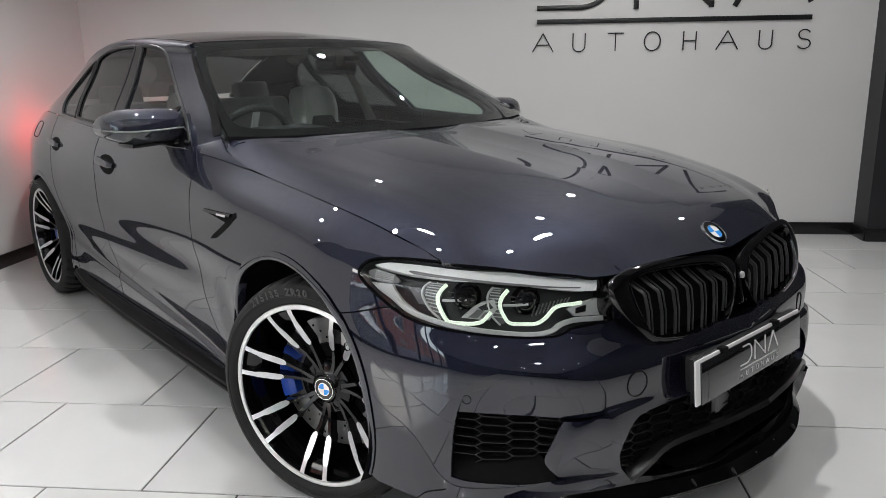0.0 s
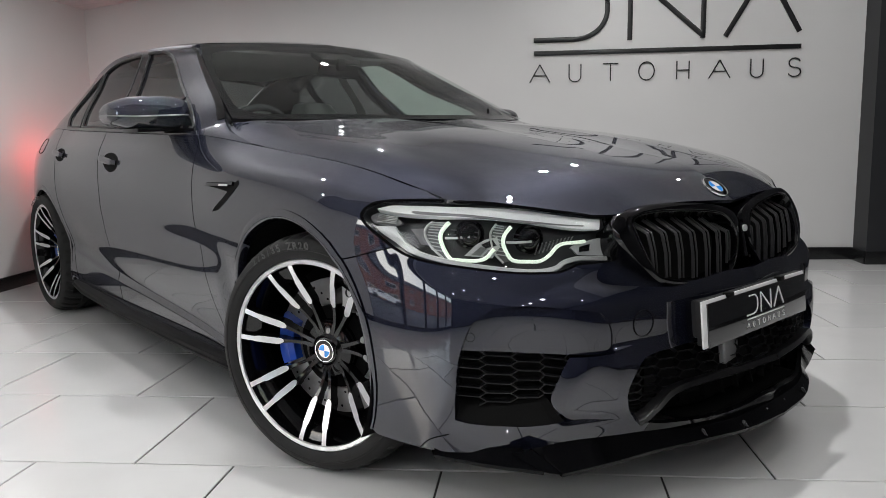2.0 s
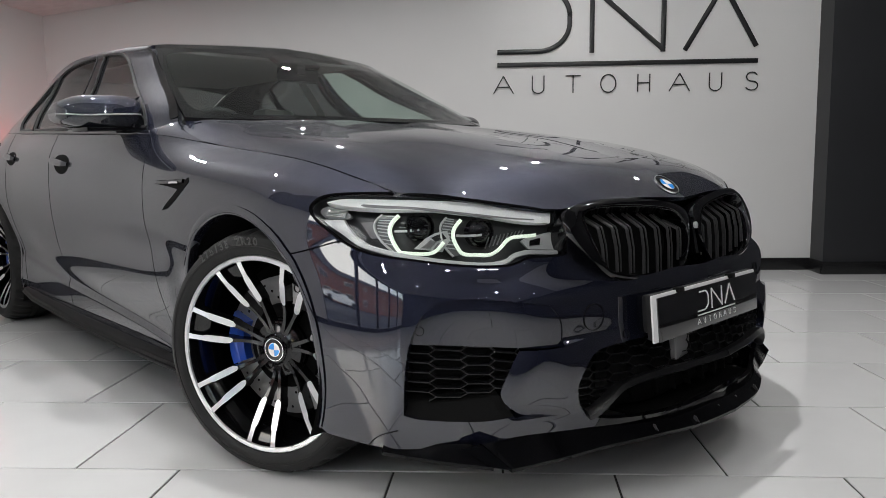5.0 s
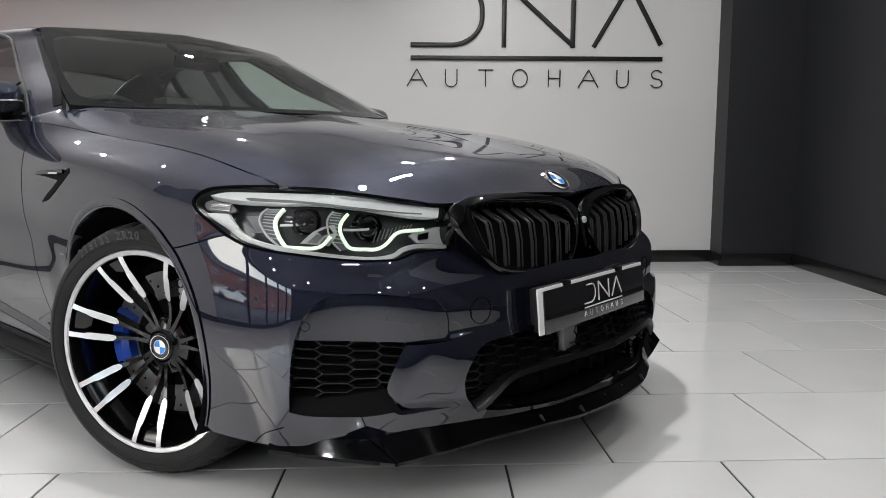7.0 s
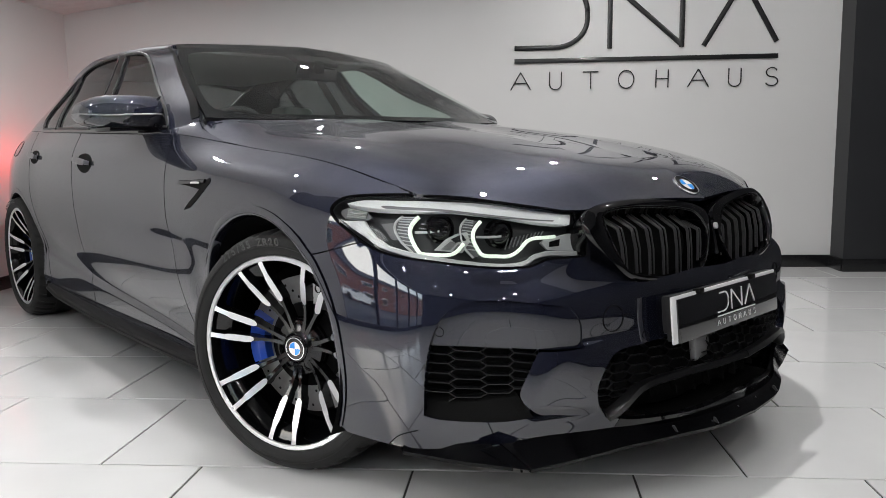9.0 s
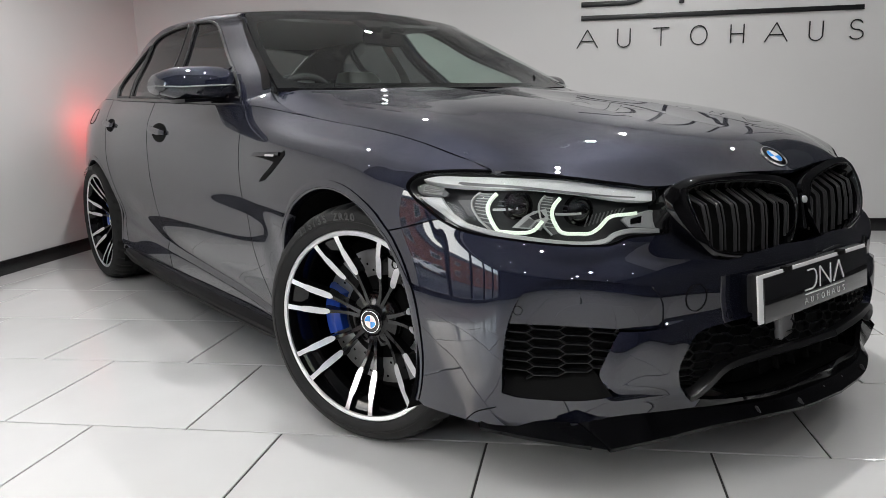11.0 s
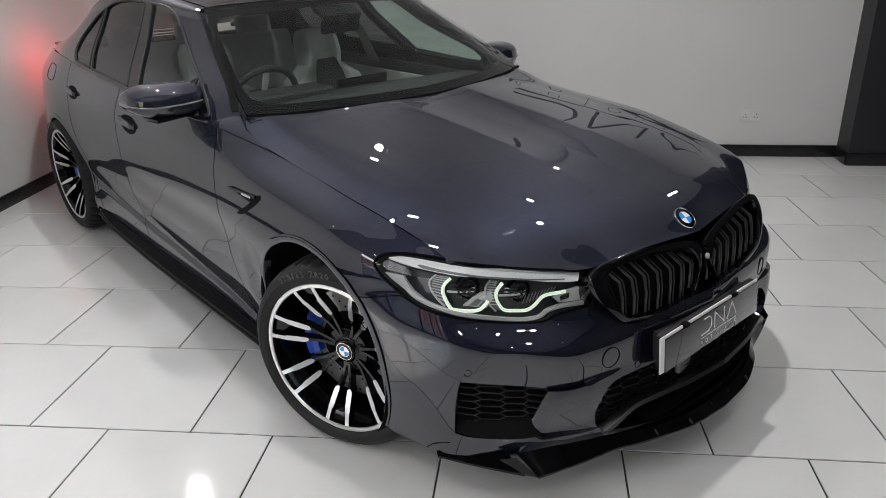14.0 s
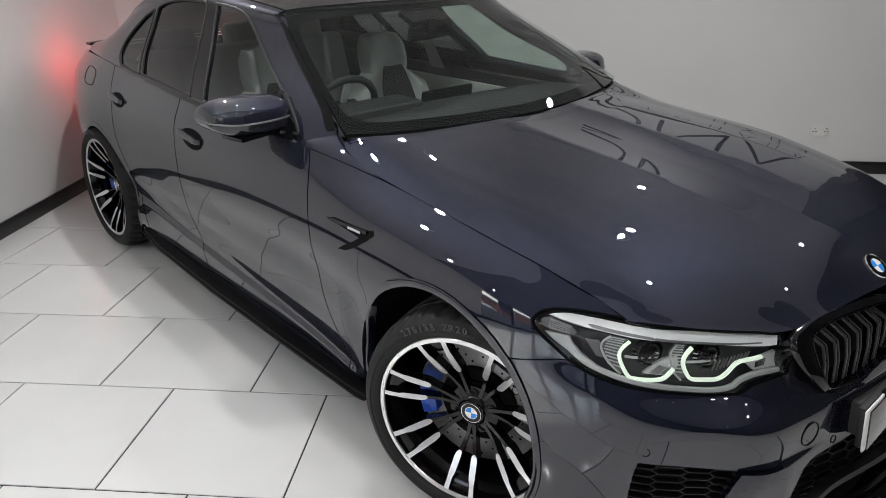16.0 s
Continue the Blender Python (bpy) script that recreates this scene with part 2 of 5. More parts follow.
slab("wall_back", (LEFT - .2, BACK, -.1), (RIGHT + .2, BACK + .2, 3.2), WALL, "off-white painted showroom wall behind the car")
slab("wall_left", (LEFT - .2, GLASS_END, -.1), (LEFT, BACK, 3.2), WALL, "off-white painted side wall beside the car's tail")
slab("wall_right", (RIGHT, FRONT, -.1), (RIGHT + .2, BACK, 3.4), BLACKWALL, "black painted side wall of the showroom")
column = slab("column", (2.42, 2.875, -.05), (RIGHT, BACK, 3.2), BLACKWALL, "black painted square column in the corner", "structure", "column")


CEILING_STEP = -0.9


def ceiling(name, b0, b1, material, label):
    bm = bmesh.new()
    low, high = [], []
    for a, b in ((LEFT - .2, b0), (RIGHT + .2, b0), (RIGHT + .2, b1), (LEFT - .2, b1)):
        low.append(bm.verts.new(room(a, b, ceiling_z(a, b))))
        high.append(bm.verts.new(room(a, b, ceiling_z(a, b) + .15)))
    bm.faces.new(low)
    bm.faces.new(high)
    for k in range(4):
        bm.faces.new((low[k], low[(k + 1) % 4], high[(k + 1) % 4], high[k]))
    return tagged(part(name, bm, material, smooth=False), label, "ceiling", kind="structure")


ceiling("ceiling", CEILING_STEP, BACK + .2, CEIL, "white painted sloping ceiling with small downlights")
ceiling("ceiling_front", FRONT - .2, CEILING_STEP, CEIL_DARK, "dark grey painted sloping ceiling with small downlights")


def skirting(a0, b0, a1, b1):
    p, q = room(a0, b0), room(a1, b1)
    d = q - p
    bm = box_bm((d.length, .018, .093), None, .003)
    ob = part("baseboard", bm, SKIRTING)
    ob.matrix_world = Matrix.Translation((p + q) / 2 + Vector((0, 0, .0465))) @ pose(0, 0, 0, 0, 0, math.degrees(math.atan2(d.y, d.x)))
    return tagged(ob, "glossy black skirting board along the wall", "skirting", kind="structure")


skirting(LEFT, BACK - .009, 2.42, BACK - .009)
skirting(LEFT + .009, GLASS_END, LEFT + .009, BACK - .02)
skirting(RIGHT - .009, FRONT, RIGHT - .009, 2.85)
skirting(2.41, 2.86, RIGHT - .02, 2.86)
skirting(2.411, 2.87, 2.411, BACK - .02)


def socket():
    top = tagged(new("wall_socket"), "white plastic double power socket on the wall", "socket")
    top.matrix_world = Matrix.Translation(room(1.74, BACK - .005, .325)) @ pose(0, 0, 0, 90, 0, ROOM_TURN)
    part("faceplate", box_bm((.146, .086, .010), None, .003), mat("socket_plastic", (.66, .65, .63), .4), top)
    for sx in (-1, 1):
        part("rocker_switch", box_bm((.012, .018, .006), Matrix.Translation((sx * .014, .022, .006)), .001), WHITE, top)
        for dx, dy, w, h in ((0, .010, .006, .010), (-.011, -.012, .009, .006), (.011, -.012, .009, .006)):
            part("pin_hole", box_bm((w, h, .004), Matrix.Translation((sx * .042 + dx, dy, .0042))), DARK, top)
    return top


socket()


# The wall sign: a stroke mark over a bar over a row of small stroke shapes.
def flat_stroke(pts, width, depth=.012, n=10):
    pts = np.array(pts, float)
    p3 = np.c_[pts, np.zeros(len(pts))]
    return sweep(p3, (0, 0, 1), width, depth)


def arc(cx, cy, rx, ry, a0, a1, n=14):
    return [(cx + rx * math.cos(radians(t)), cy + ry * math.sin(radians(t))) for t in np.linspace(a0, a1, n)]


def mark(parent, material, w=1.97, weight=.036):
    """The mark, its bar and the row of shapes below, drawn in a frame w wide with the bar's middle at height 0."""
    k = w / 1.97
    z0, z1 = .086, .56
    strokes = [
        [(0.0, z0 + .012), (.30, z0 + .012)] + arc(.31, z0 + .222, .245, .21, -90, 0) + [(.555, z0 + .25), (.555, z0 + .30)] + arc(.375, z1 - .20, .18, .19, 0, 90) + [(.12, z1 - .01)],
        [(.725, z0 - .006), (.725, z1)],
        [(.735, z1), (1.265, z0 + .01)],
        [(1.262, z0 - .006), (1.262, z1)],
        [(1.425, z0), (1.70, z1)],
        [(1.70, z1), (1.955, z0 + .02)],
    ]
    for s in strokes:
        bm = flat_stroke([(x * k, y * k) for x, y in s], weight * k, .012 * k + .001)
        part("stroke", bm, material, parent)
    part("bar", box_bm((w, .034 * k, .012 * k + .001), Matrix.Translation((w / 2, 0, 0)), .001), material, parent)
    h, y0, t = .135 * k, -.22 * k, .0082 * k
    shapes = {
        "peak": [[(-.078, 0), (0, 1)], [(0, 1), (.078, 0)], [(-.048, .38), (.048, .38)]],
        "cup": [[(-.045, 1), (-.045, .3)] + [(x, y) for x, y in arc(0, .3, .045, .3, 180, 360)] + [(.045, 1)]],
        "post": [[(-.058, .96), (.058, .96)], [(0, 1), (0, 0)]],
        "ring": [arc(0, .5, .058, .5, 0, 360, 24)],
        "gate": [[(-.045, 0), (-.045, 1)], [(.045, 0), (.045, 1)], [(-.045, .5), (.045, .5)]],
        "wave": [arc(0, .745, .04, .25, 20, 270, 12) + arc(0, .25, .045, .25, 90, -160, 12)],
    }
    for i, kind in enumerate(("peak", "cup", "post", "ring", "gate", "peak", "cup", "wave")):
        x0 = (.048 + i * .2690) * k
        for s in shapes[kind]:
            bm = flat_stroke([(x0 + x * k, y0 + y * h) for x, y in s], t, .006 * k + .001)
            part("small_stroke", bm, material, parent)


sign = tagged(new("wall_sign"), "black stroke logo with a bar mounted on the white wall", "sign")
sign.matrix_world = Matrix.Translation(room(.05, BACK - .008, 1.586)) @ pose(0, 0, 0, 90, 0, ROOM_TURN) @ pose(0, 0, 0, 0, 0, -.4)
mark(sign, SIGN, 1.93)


def downlight(a, b):
    top = tagged(new("downlight"), "small round white recessed ceiling downlight", "downlight", "ceiling downlights")
    slope = math.degrees(math.atan(.115))
    top.matrix_world = Matrix.Translation(room(a, b, ceiling_z(a, b) - .004)) @ pose(0, 0, 0, 0, 0, ROOM_TURN) @ pose(0, 0, 0, 0, -slope, 0)
    part("bezel", lathe([(.05, .0), (.05, -.006), (.062, -.006), (.066, 0)], 32), SATIN, top)
    return top


first = downlight(*DOWNLIGHTS[0])
slope = math.degrees(math.atan(.115))
for a, b in DOWNLIGHTS[1:]:
    copy_thing(first, Matrix.Translation(room(a, b, ceiling_z(a, b) - .004)) @ pose(0, 0, 0, 0, 0, ROOM_TURN) @ pose(0, 0, 0, 0, -slope, 0))


# ---- the glazed front and the street that the paint mirrors ----
def side_glazing():
    slab("wall_front", (LEFT - .2, FRONT - .2, -.1), (RIGHT + .2, FRONT, 3.4), BLACKWALL, "black painted wall at the front of the showroom")
    length = GLASS_END - FRONT
    slab("wall_left", (LEFT - .2, FRONT, 2.02), (LEFT, GLASS_END, 3.2), WALL, "off-white painted strip of wall over the shop window")
    top = tagged(new("window_1"), "large shop window with dark grey mullions", "window", kind="structure")
    top.matrix_world = Matrix.Translation(room(LEFT - .1, (FRONT + GLASS_END) / 2)) @ pose(0, 0, 0, 0, 0, ROOM_TURN + 90)
    n = 5
    for k in range(n + 1):
        part("mullion", box_bm((.06, .1, 1.96), Matrix.Translation((length * (k / n - .5), 0, 1.0)), .004), TRIM_BLACK, top)
    for z in (.05, 1.98):
        part("rail", box_bm((length, .09, .1), Matrix.Translation((0, .002, z)), .004), TRIM_BLACK, top)
    for k in range(n):
        p = part("pane", box_bm((length / n - .06, .008, 1.9), Matrix.Translation((length * ((k + .5) / n - .5), 0, 1.0))), LENS, top)
        p.visible_shadow = False


side_glazing()
BRICK = mat("far_red_brick", (.17, .068, .052), .8, bump=.3, scale=8, vary=.2)
ASPHALT = mat("grey_asphalt", (.09, .09, .095), .85, bump=.3, scale=20, vary=.15)


def street():
    ob = part("road", box_bm((600, 900, .2), None), ASPHALT, smooth=False)
    ob.matrix_world = Matrix.Translation(room(LEFT - 300.3, -4, -.15)) @ pose(0, 0, 0, 0, 0, ROOM_TURN)
    tagged(ob, "grey asphalt street outside the shop window", "road", kind="structure")
    house = tagged(new("brick_house"), "red brick terraced house with white windows across the street", "house")
    house.matrix_world = Matrix.Translation(room(LEFT - 21, -13)) @ pose(0, 0, 0, 0, 0, ROOM_TURN - 90)
    part("wall", box_bm((64, 6, 5.6), Matrix.Translation((0, -3, 2.8))), BRICK, house, smooth=False)
    roof = loft([[(-32.2, .3, 5.6), (32.2, .3, 5.6)], [(-32.2, -3, 7.4), (32.2, -3, 7.4)], [(-32.2, -6.3, 5.6), (32.2, -6.3, 5.6)]])
    part("roof", roof, mat("slate_roof", (.06, .06, .07), .7, bump=.2, scale=10), house, smooth=False)
    for k in range(17):
        for z in (1.3, 4.0):
            w = part("window", box_bm((1.3, .12, 1.1), Matrix.Translation((-29 + 3.6 * k, .02, z))), WHITE, house)
            for s in (-1, 1):
                part("pane", box_bm((.55, .02, .9), Matrix.Translation((-29 + 3.6 * k + s * .31, .09, z))), GLOSS_BLACK, w)

    white = mat("white_car_paint", (.75, .75, .76), .3, 0, 1.0)
    van = tagged(new("parked_car"), "white saloon parked in front of the brick house", "car")
    van.matrix_world = Matrix.Translation(room(LEFT - 15, -11, -.05)) @ pose(0, 0, 0, 0, 0, ROOM_TURN + 90)
    prof = [(-2.2, .35), (-2.25, .7), (-1.7, .92), (-1.0, 1.0), (-.35, 1.40), (.6, 1.42), (1.25, 1.05), (2.1, .95), (2.25, .6), (2.2, .35)]
    body = loft([[(x, y * (1 if z < 1.05 else .8), z) for x, z in prof] for y in (-.9, .9)])
    body.faces.new([v for v in list(body.verts)[:len(prof)]])
    body.faces.new([v for v in list(body.verts)[len(prof):]])
    part("body", body, white, van)
    for s in (-1, 1):
        glassp = loft([[(-.85, s * .80, 1.03), (-.32, s * .74, 1.34)], [(.0, s * .80, 1.03), (.0, s * .74, 1.36)], [(1.0, s * .80, 1.05), (.58, s * .74, 1.36)]])
        part("side_window", glassp, GLOSS_BLACK, van)
        for x in (-1.45, 1.45):
            part("wheel", lathe([(.33, -.1), (.33, .1), (.22, .11), (.0005, .10)], 24, Matrix.Translation((x, s * .82, .38)) @ pose(0, 0, 0, -90 * s, 0, 0)), RUBBER, van)


street()

# ---- floor ----
slab("floor", (LEFT - .2, FRONT - .2, -.2), (RIGHT + .2, BACK + .2, -.004), GROUT, "floor of large white glossy porcelain tiles with dark joints", "structure", "floor")


MID = .014  # the car's middle plane
# ---- car surfaces: nets of guide points, right half; x forward, y to the left, z up ----
SIDE = [
    [(-3.89, -.59, .19), (-3.55, -.745, .19), (-2.98, -.85, .19), (-2.45, -.86, .19), (-1.9, -.87, .19), (-1.35, -.87, .19), (-.84, -.88, .19), (-.42, -.90, .19), (0, -.91, .19),
     (.18, -.915, .19), (.36, -.89, .185), (.52, -.845, .19), (.665, -.715, .205), (.74, -.60, .215), (.795, -.48, .215), (.895, -.22, .205), (.925, MID, .205)],
    [(-3.91, -.62, .30), (-3.55, -.775, .30), (-2.98, -.88, .30), (-2.45, -.885, .30), (-1.9, -.893, .30), (-1.35, -.895, .30), (-.84, -.905, .30), (-.42, -.92, .30), (0, -.935, .30),
     (.18, -.93, .31), (.37, -.90, .30), (.54, -.84, .29), (.68, -.71, .29), (.755, -.60, .29), (.81, -.49, .29), (.905, -.22, .285), (.935, MID, .285)],
    [(-3.92, -.625, .42), (-3.55, -.785, .42), (-2.98, -.895, .43), (-2.45, -.870, .43), (-1.9, -.862, .42), (-1.35, -.861, .41), (-.84, -.870, .41), (-.42, -.915, .43), (0, -.945, .43),
     (.18, -.943, .43), (.37, -.908, .43), (.54, -.839, .44), (.68, -.71, .43), (.76, -.608, .43), (.80, -.475, .43), (.855, -.22, .43), (.88, MID, .43)],
    [(-3.92, -.625, .58), (-3.55, -.785, .58), (-2.98, -.897, .58), (-2.45, -.885, .57), (-1.9, -.881, .57), (-1.35, -.881, .56), (-.84, -.888, .56), (-.42, -.932, .56), (0, -.95, .56),
     (.18, -.942, .56), (.36, -.900, .57), (.53, -.830, .57), (.675, -.712, .56), (.755, -.605, .555), (.793, -.465, .55), (.84, -.22, .55), (.865, MID, .55)],
    [(-3.92, -.615, .75), (-3.55, -.775, .75), (-2.98, -.89, .75), (-2.45, -.897, .73), (-1.9, -.905, .71), (-1.35, -.911, .70), (-.84, -.922, .70), (-.42, -.945, .70), (0, -.95, .71),
     (.18, -.931, .675), (.34, -.882, .68), (.50, -.815, .655), (.62, -.685, .632), (.69, -.59, .634), (.727, -.465, .64), (.81, -.22, .64), (.84, MID, .64)],
    [(-3.90, -.595, .91), (-3.55, -.745, .925), (-2.98, -.853, .935), (-2.45, -.878, .925), (-1.9, -.90, .91), (-1.35, -.905, .895), (-.84, -.905, .875), (-.42, -.915, .86), (0, -.915, .835),
     (.18, -.90, .80), (.33, -.86, .775), (.508, -.78, .765), (.605, -.668, .745), (.675, -.562, .727), (.72, -.465, .72), (.79, -.22, .72), (.815, MID, .72)],
    [(-3.88, -.51, 1.0), (-3.55, -.655, 1.045), (-2.98, -.765, 1.07), (-2.45, -.81, 1.05), (-1.9, -.845, 1.03), (-1.35, -.85, 1.01), (-.84, -.835, .995), (-.42, -.794, .945), (0, -.815, .905),
     (.18, -.805, .876), (.34, -.783, .835), (.50, -.755, .807), (.593, -.654, .789), (.66, -.545, .769), (.705, -.46, .757), (.76, -.22, .768), (.79, MID, .765)],
]
HOOD = [
    [(-.735, -.760, 1.022), (-.66, -.792, .984), (-.42, -.794, .945), (0, -.815, .905), (.18, -.805, .876), (.34, -.783, .835), (.40, -.784, .822), (.455, -.785, .809)],
    [(-.675, -.70, 1.040), (-.62, -.70, 1.026), (-.42, -.70, .985), (0, -.71, .943), (.20, -.70, .912), (.40, -.70, .865), (.50, -.705, .828), (.555, -.705, .801)],
    [(-.606, -.55, 1.036), (-.565, -.55, 1.026), (-.42, -.55, 1.002), (0, -.56, .957), (.22, -.55, .927), (.43, -.55, .882), (.56, -.55, .832), (.660, -.55, .768)],
    [(-.585, -.475, 1.036), (-.548, -.475, 1.028), (-.415, -.475, 1.008), (0, -.478, .963), (.236, -.468, .932), (.458, -.462, .887), (.60, -.456, .838), (.712, -.450, .760)],
    [(-.565, -.40, 1.035), (-.53, -.40, 1.0285), (-.41, -.40, 1.012), (0, -.40, .967), (.25, -.39, .935), (.48, -.38, .89), (.625, -.37, .845), (.742, -.36, .775)],
    [(-.530, -.22, 1.036), (-.49, -.22, 1.0315), (-.40, -.22, 1.02), (0, -.22, .974), (.28, -.21, .938), (.51, -.20, .893), (.66, -.20, .85), (.765, -.2, .777)],
    [(-.510, MID, 1.037), (-.465, MID, 1.0318), (-.40, MID, 1.023), (0, MID, .978), (.29, MID, .94), (.52, MID, .895), (.67, MID, .85), (.79, MID, .768)],
]
CABIN = [
    [(-.72, -.79, 1.035), (-.95, -.835, 1.0), (-1.35, -.85, 1.01), (-1.9, -.845, 1.03), (-2.45, -.81, 1.05), (-2.98, -.765, 1.07), (-3.5, -.655, 1.048)],
    [(-.80, -.755, 1.11), (-1.0, -.79, 1.10), (-1.38, -.80, 1.11), (-1.9, -.795, 1.125), (-2.42, -.775, 1.14), (-2.93, -.735, 1.135), (-3.42, -.645, 1.09)],
    [(-1.03, -.692, 1.235), (-1.2, -.715, 1.23), (-1.45, -.728, 1.235), (-1.9, -.725, 1.25), (-2.38, -.71, 1.26), (-2.85, -.68, 1.225), (-3.33, -.60, 1.105)],
    [(-1.22, -.64, 1.335), (-1.34, -.652, 1.335), (-1.55, -.663, 1.345), (-1.9, -.66, 1.36), (-2.34, -.65, 1.365), (-2.80, -.625, 1.295), (-3.30, -.58, 1.11)],
    [(-1.29, -.612, 1.38), (-1.40, -.612, 1.39), (-1.6, -.61, 1.405), (-1.95, -.605, 1.42), (-2.35, -.595, 1.415), (-2.78, -.575, 1.332), (-3.29, -.53, 1.11)],
    [(-1.235, -.33, 1.395), (-1.36, -.33, 1.415), (-1.6, -.33, 1.437), (-1.95, -.33, 1.457), (-2.35, -.33, 1.45), (-2.78, -.33, 1.362), (-3.33, -.3, 1.10)],
    [(-1.16, MID, 1.40), (-1.3, MID, 1.425), (-1.55, MID, 1.45), (-1.95, MID, 1.47), (-2.35, MID, 1.462), (-2.78, MID, 1.378), (-3.35, MID, 1.10)],
]
SCREEN = [
    [(-.67, -.786, 1.05), (-.607, -.641, 1.045), (-.575, -.466, 1.044), (-.545, -.28, 1.043), (-.525, MID, 1.042)],
    [(-.875, -.74, 1.165), (-.79, -.61, 1.165), (-.755, -.44, 1.17), (-.725, -.26, 1.175), (-.705, MID, 1.175)],
    [(-1.08, -.684, 1.275), (-1.01, -.565, 1.285), (-.97, -.41, 1.29), (-.94, -.24, 1.295), (-.925, MID, 1.295)],
    [(-1.28, -.615, 1.378), (-1.25, -.50, 1.385), (-1.215, -.36, 1.39), (-1.175, -.2, 1.395), (-1.155, MID, 1.398)],
]


def tucked(rows, edge):
    """The cabin's nets drawn back and in above the belt line."""
    out = []
    for r, row in enumerate(rows):
        line = []
        for c, (x, y, z) in enumerate(row):
            g = min(max((z - 1.04) / .34, 0), 1)
            side = min(abs(y - MID) / .66, 1.2)
            dx, dy = -(.05 + .045 * g), (.02 + .025 * g) * side
            k = (1 if r or c == 0 else 0) * (.5 if r == 1 and c else 1) if edge == "cabin" else 1
            if edge == "screen" and r == 0:
                dx *= min(side, 1) ** 2
            line.append((x + dx * k, y + dy * k if y < MID else y, z + .016 * min(max((z - 1.25) / .12, 0), 1)))
        out.append(line)
    return out


CABIN, SCREEN = tucked(CABIN, "cabin"), tucked(SCREEN, "screen")
KIDNEY = [
    [(.775, -.52, .545), (.795, -.42, .545), (.812, -.28, .545), (.828, -.12, .545), (.834, MID, .545)],
    [(.770, -.52, .625), (.790, -.42, .625), (.805, -.28, .625), (.818, -.12, .625), (.823, MID, .625)],
    [(.745, -.52, .70), (.765, -.42, .70), (.785, -.28, .70), (.802, -.12, .70), (.808, MID, .70)],
    [(.700, -.52, .765), (.730, -.42, .768), (.752, -.28, .772), (.775, -.12, .770), (.785, MID, .762)],
    [(.66, -.52, .80), (.695, -.42, .80), (.72, -.28, .80), (.745, -.12, .798), (.755, MID, .79)],
]


class Net:
    """A smooth surface through rows of guide points. u runs along a row, w from row to row, both in steps of one guide point."""

    def __init__(self, rows, mirror_end=False):
        self.g = np.array(rows, float)

    @staticmethod
    def basis(n, t):
        t = np.clip(np.asarray(t, float), 0, n - 1)
        i = np.minimum(t.astype(int), n - 2)
        f = t - i
        h = np.zeros(t.shape + (n,))
        a, b = -2 * f**3 + 3 * f**2, f**3 - 2 * f**2 + f
        c = f**3 - f**2
        idx = np.indices(t.shape)
        for k, wgt in ((0, 1 - a), (1, a)):
            np.add.at(h, (*idx, i + k), wgt)
        for k, wgt in ((0, b), (1, c)):
            lo, hi = np.maximum(i + k - 1, 0), np.minimum(i + k + 1, n - 1)
            s = wgt / np.maximum(hi - lo, 1)
            np.add.at(h, (*idx, hi), s)
            np.add.at(h, (*idx, lo), -s)
        return h

    def at(self, u, w):
        m, n = self.g.shape[:2]
        return np.einsum("...i,...j,ijk->...k", self.basis(m, w), self.basis(n, u), self.g)


from mathutils.geometry import delaunay_2d_cdt

side_net, hood_net, cabin_net, screen_net, kidney_net = Net(SIDE), Net(HOOD), Net(CABIN), Net(SCREEN), Net(KIDNEY)


def bumped_hood(u, w):
    p = hood_net.at(u, w)
    # two creases run down the bonnet with a shallow valley between them
    x, y = p[..., 0], np.abs(p[..., 1] - MID)
    line = .195
    fade = np.clip((.56 - x) / .5, 0, 1) ** .7
    p[..., 2] += fade * (.007 / (1 + np.exp((y - .5) / .05)) - .011 * np.clip(1 - (y / line) ** 2, 0, 1))
    line2 = .672 - .02 * x
    p[..., 2] += .004 * np.clip((.45 - x) / .5, 0, 1) * np.clip((x + .60) / .2, 0, 1) * (1 / (1 + np.exp((y - line2) / .010)))
    return p


def ease(x):
    x = np.clip(x, 0, 1)
    return x * x * (3 - 2 * x)


def shaped_side(u, w):
    """The body side with the ridge between the intakes."""
    p = side_net.at(u, w)
    u, w = np.asarray(u, float), np.asarray(w, float)
    edge = 12.18 + .56 * (w - 1.3) ** 2
    wide = .20 + .50 * ease((w - .8) / 1.3)
    fang = .034 * wide * np.sin(math.pi / 2 * np.clip((u - edge) / wide, 0, 1)) * ease((14.5 - u) / .95) * ease((w - .6) / .5) * ease((2.16 - w) / .10)
    fang = fang * (2.1 - 1.2 * np.clip(w - .8, 0, 1.3))
    p[..., 0] += .92 * fang
    p[..., 1] -= .30 * fang
    # the doors: hollow above a diagonal fold, upright below it, and a sill that stands proud under a crease
    span = ease((u - 2.6) / .85) * ease((6.90 - u) / .30)
    high = side_net.at(u, np.full(u.shape, 4.0))[..., 1]
    fold = 2.30 - .43 * (u - 3.27)
    t = np.clip((w - fold) / (4.0 - fold), -4, 1)
    t = .05 * np.logaddexp(0, t / .05)
    door = high + .044 * np.clip(1 - t, 0, 1) ** 1.6
    crease = 1.80 - .33 * (u - 3.27)
    door = door - .013 / (1 + np.exp(np.clip((w - crease) / .04, -40, 40)))
    p[..., 1] += (door - p[..., 1]) * span * ease((4.0 - w) / 1.5)
    return p


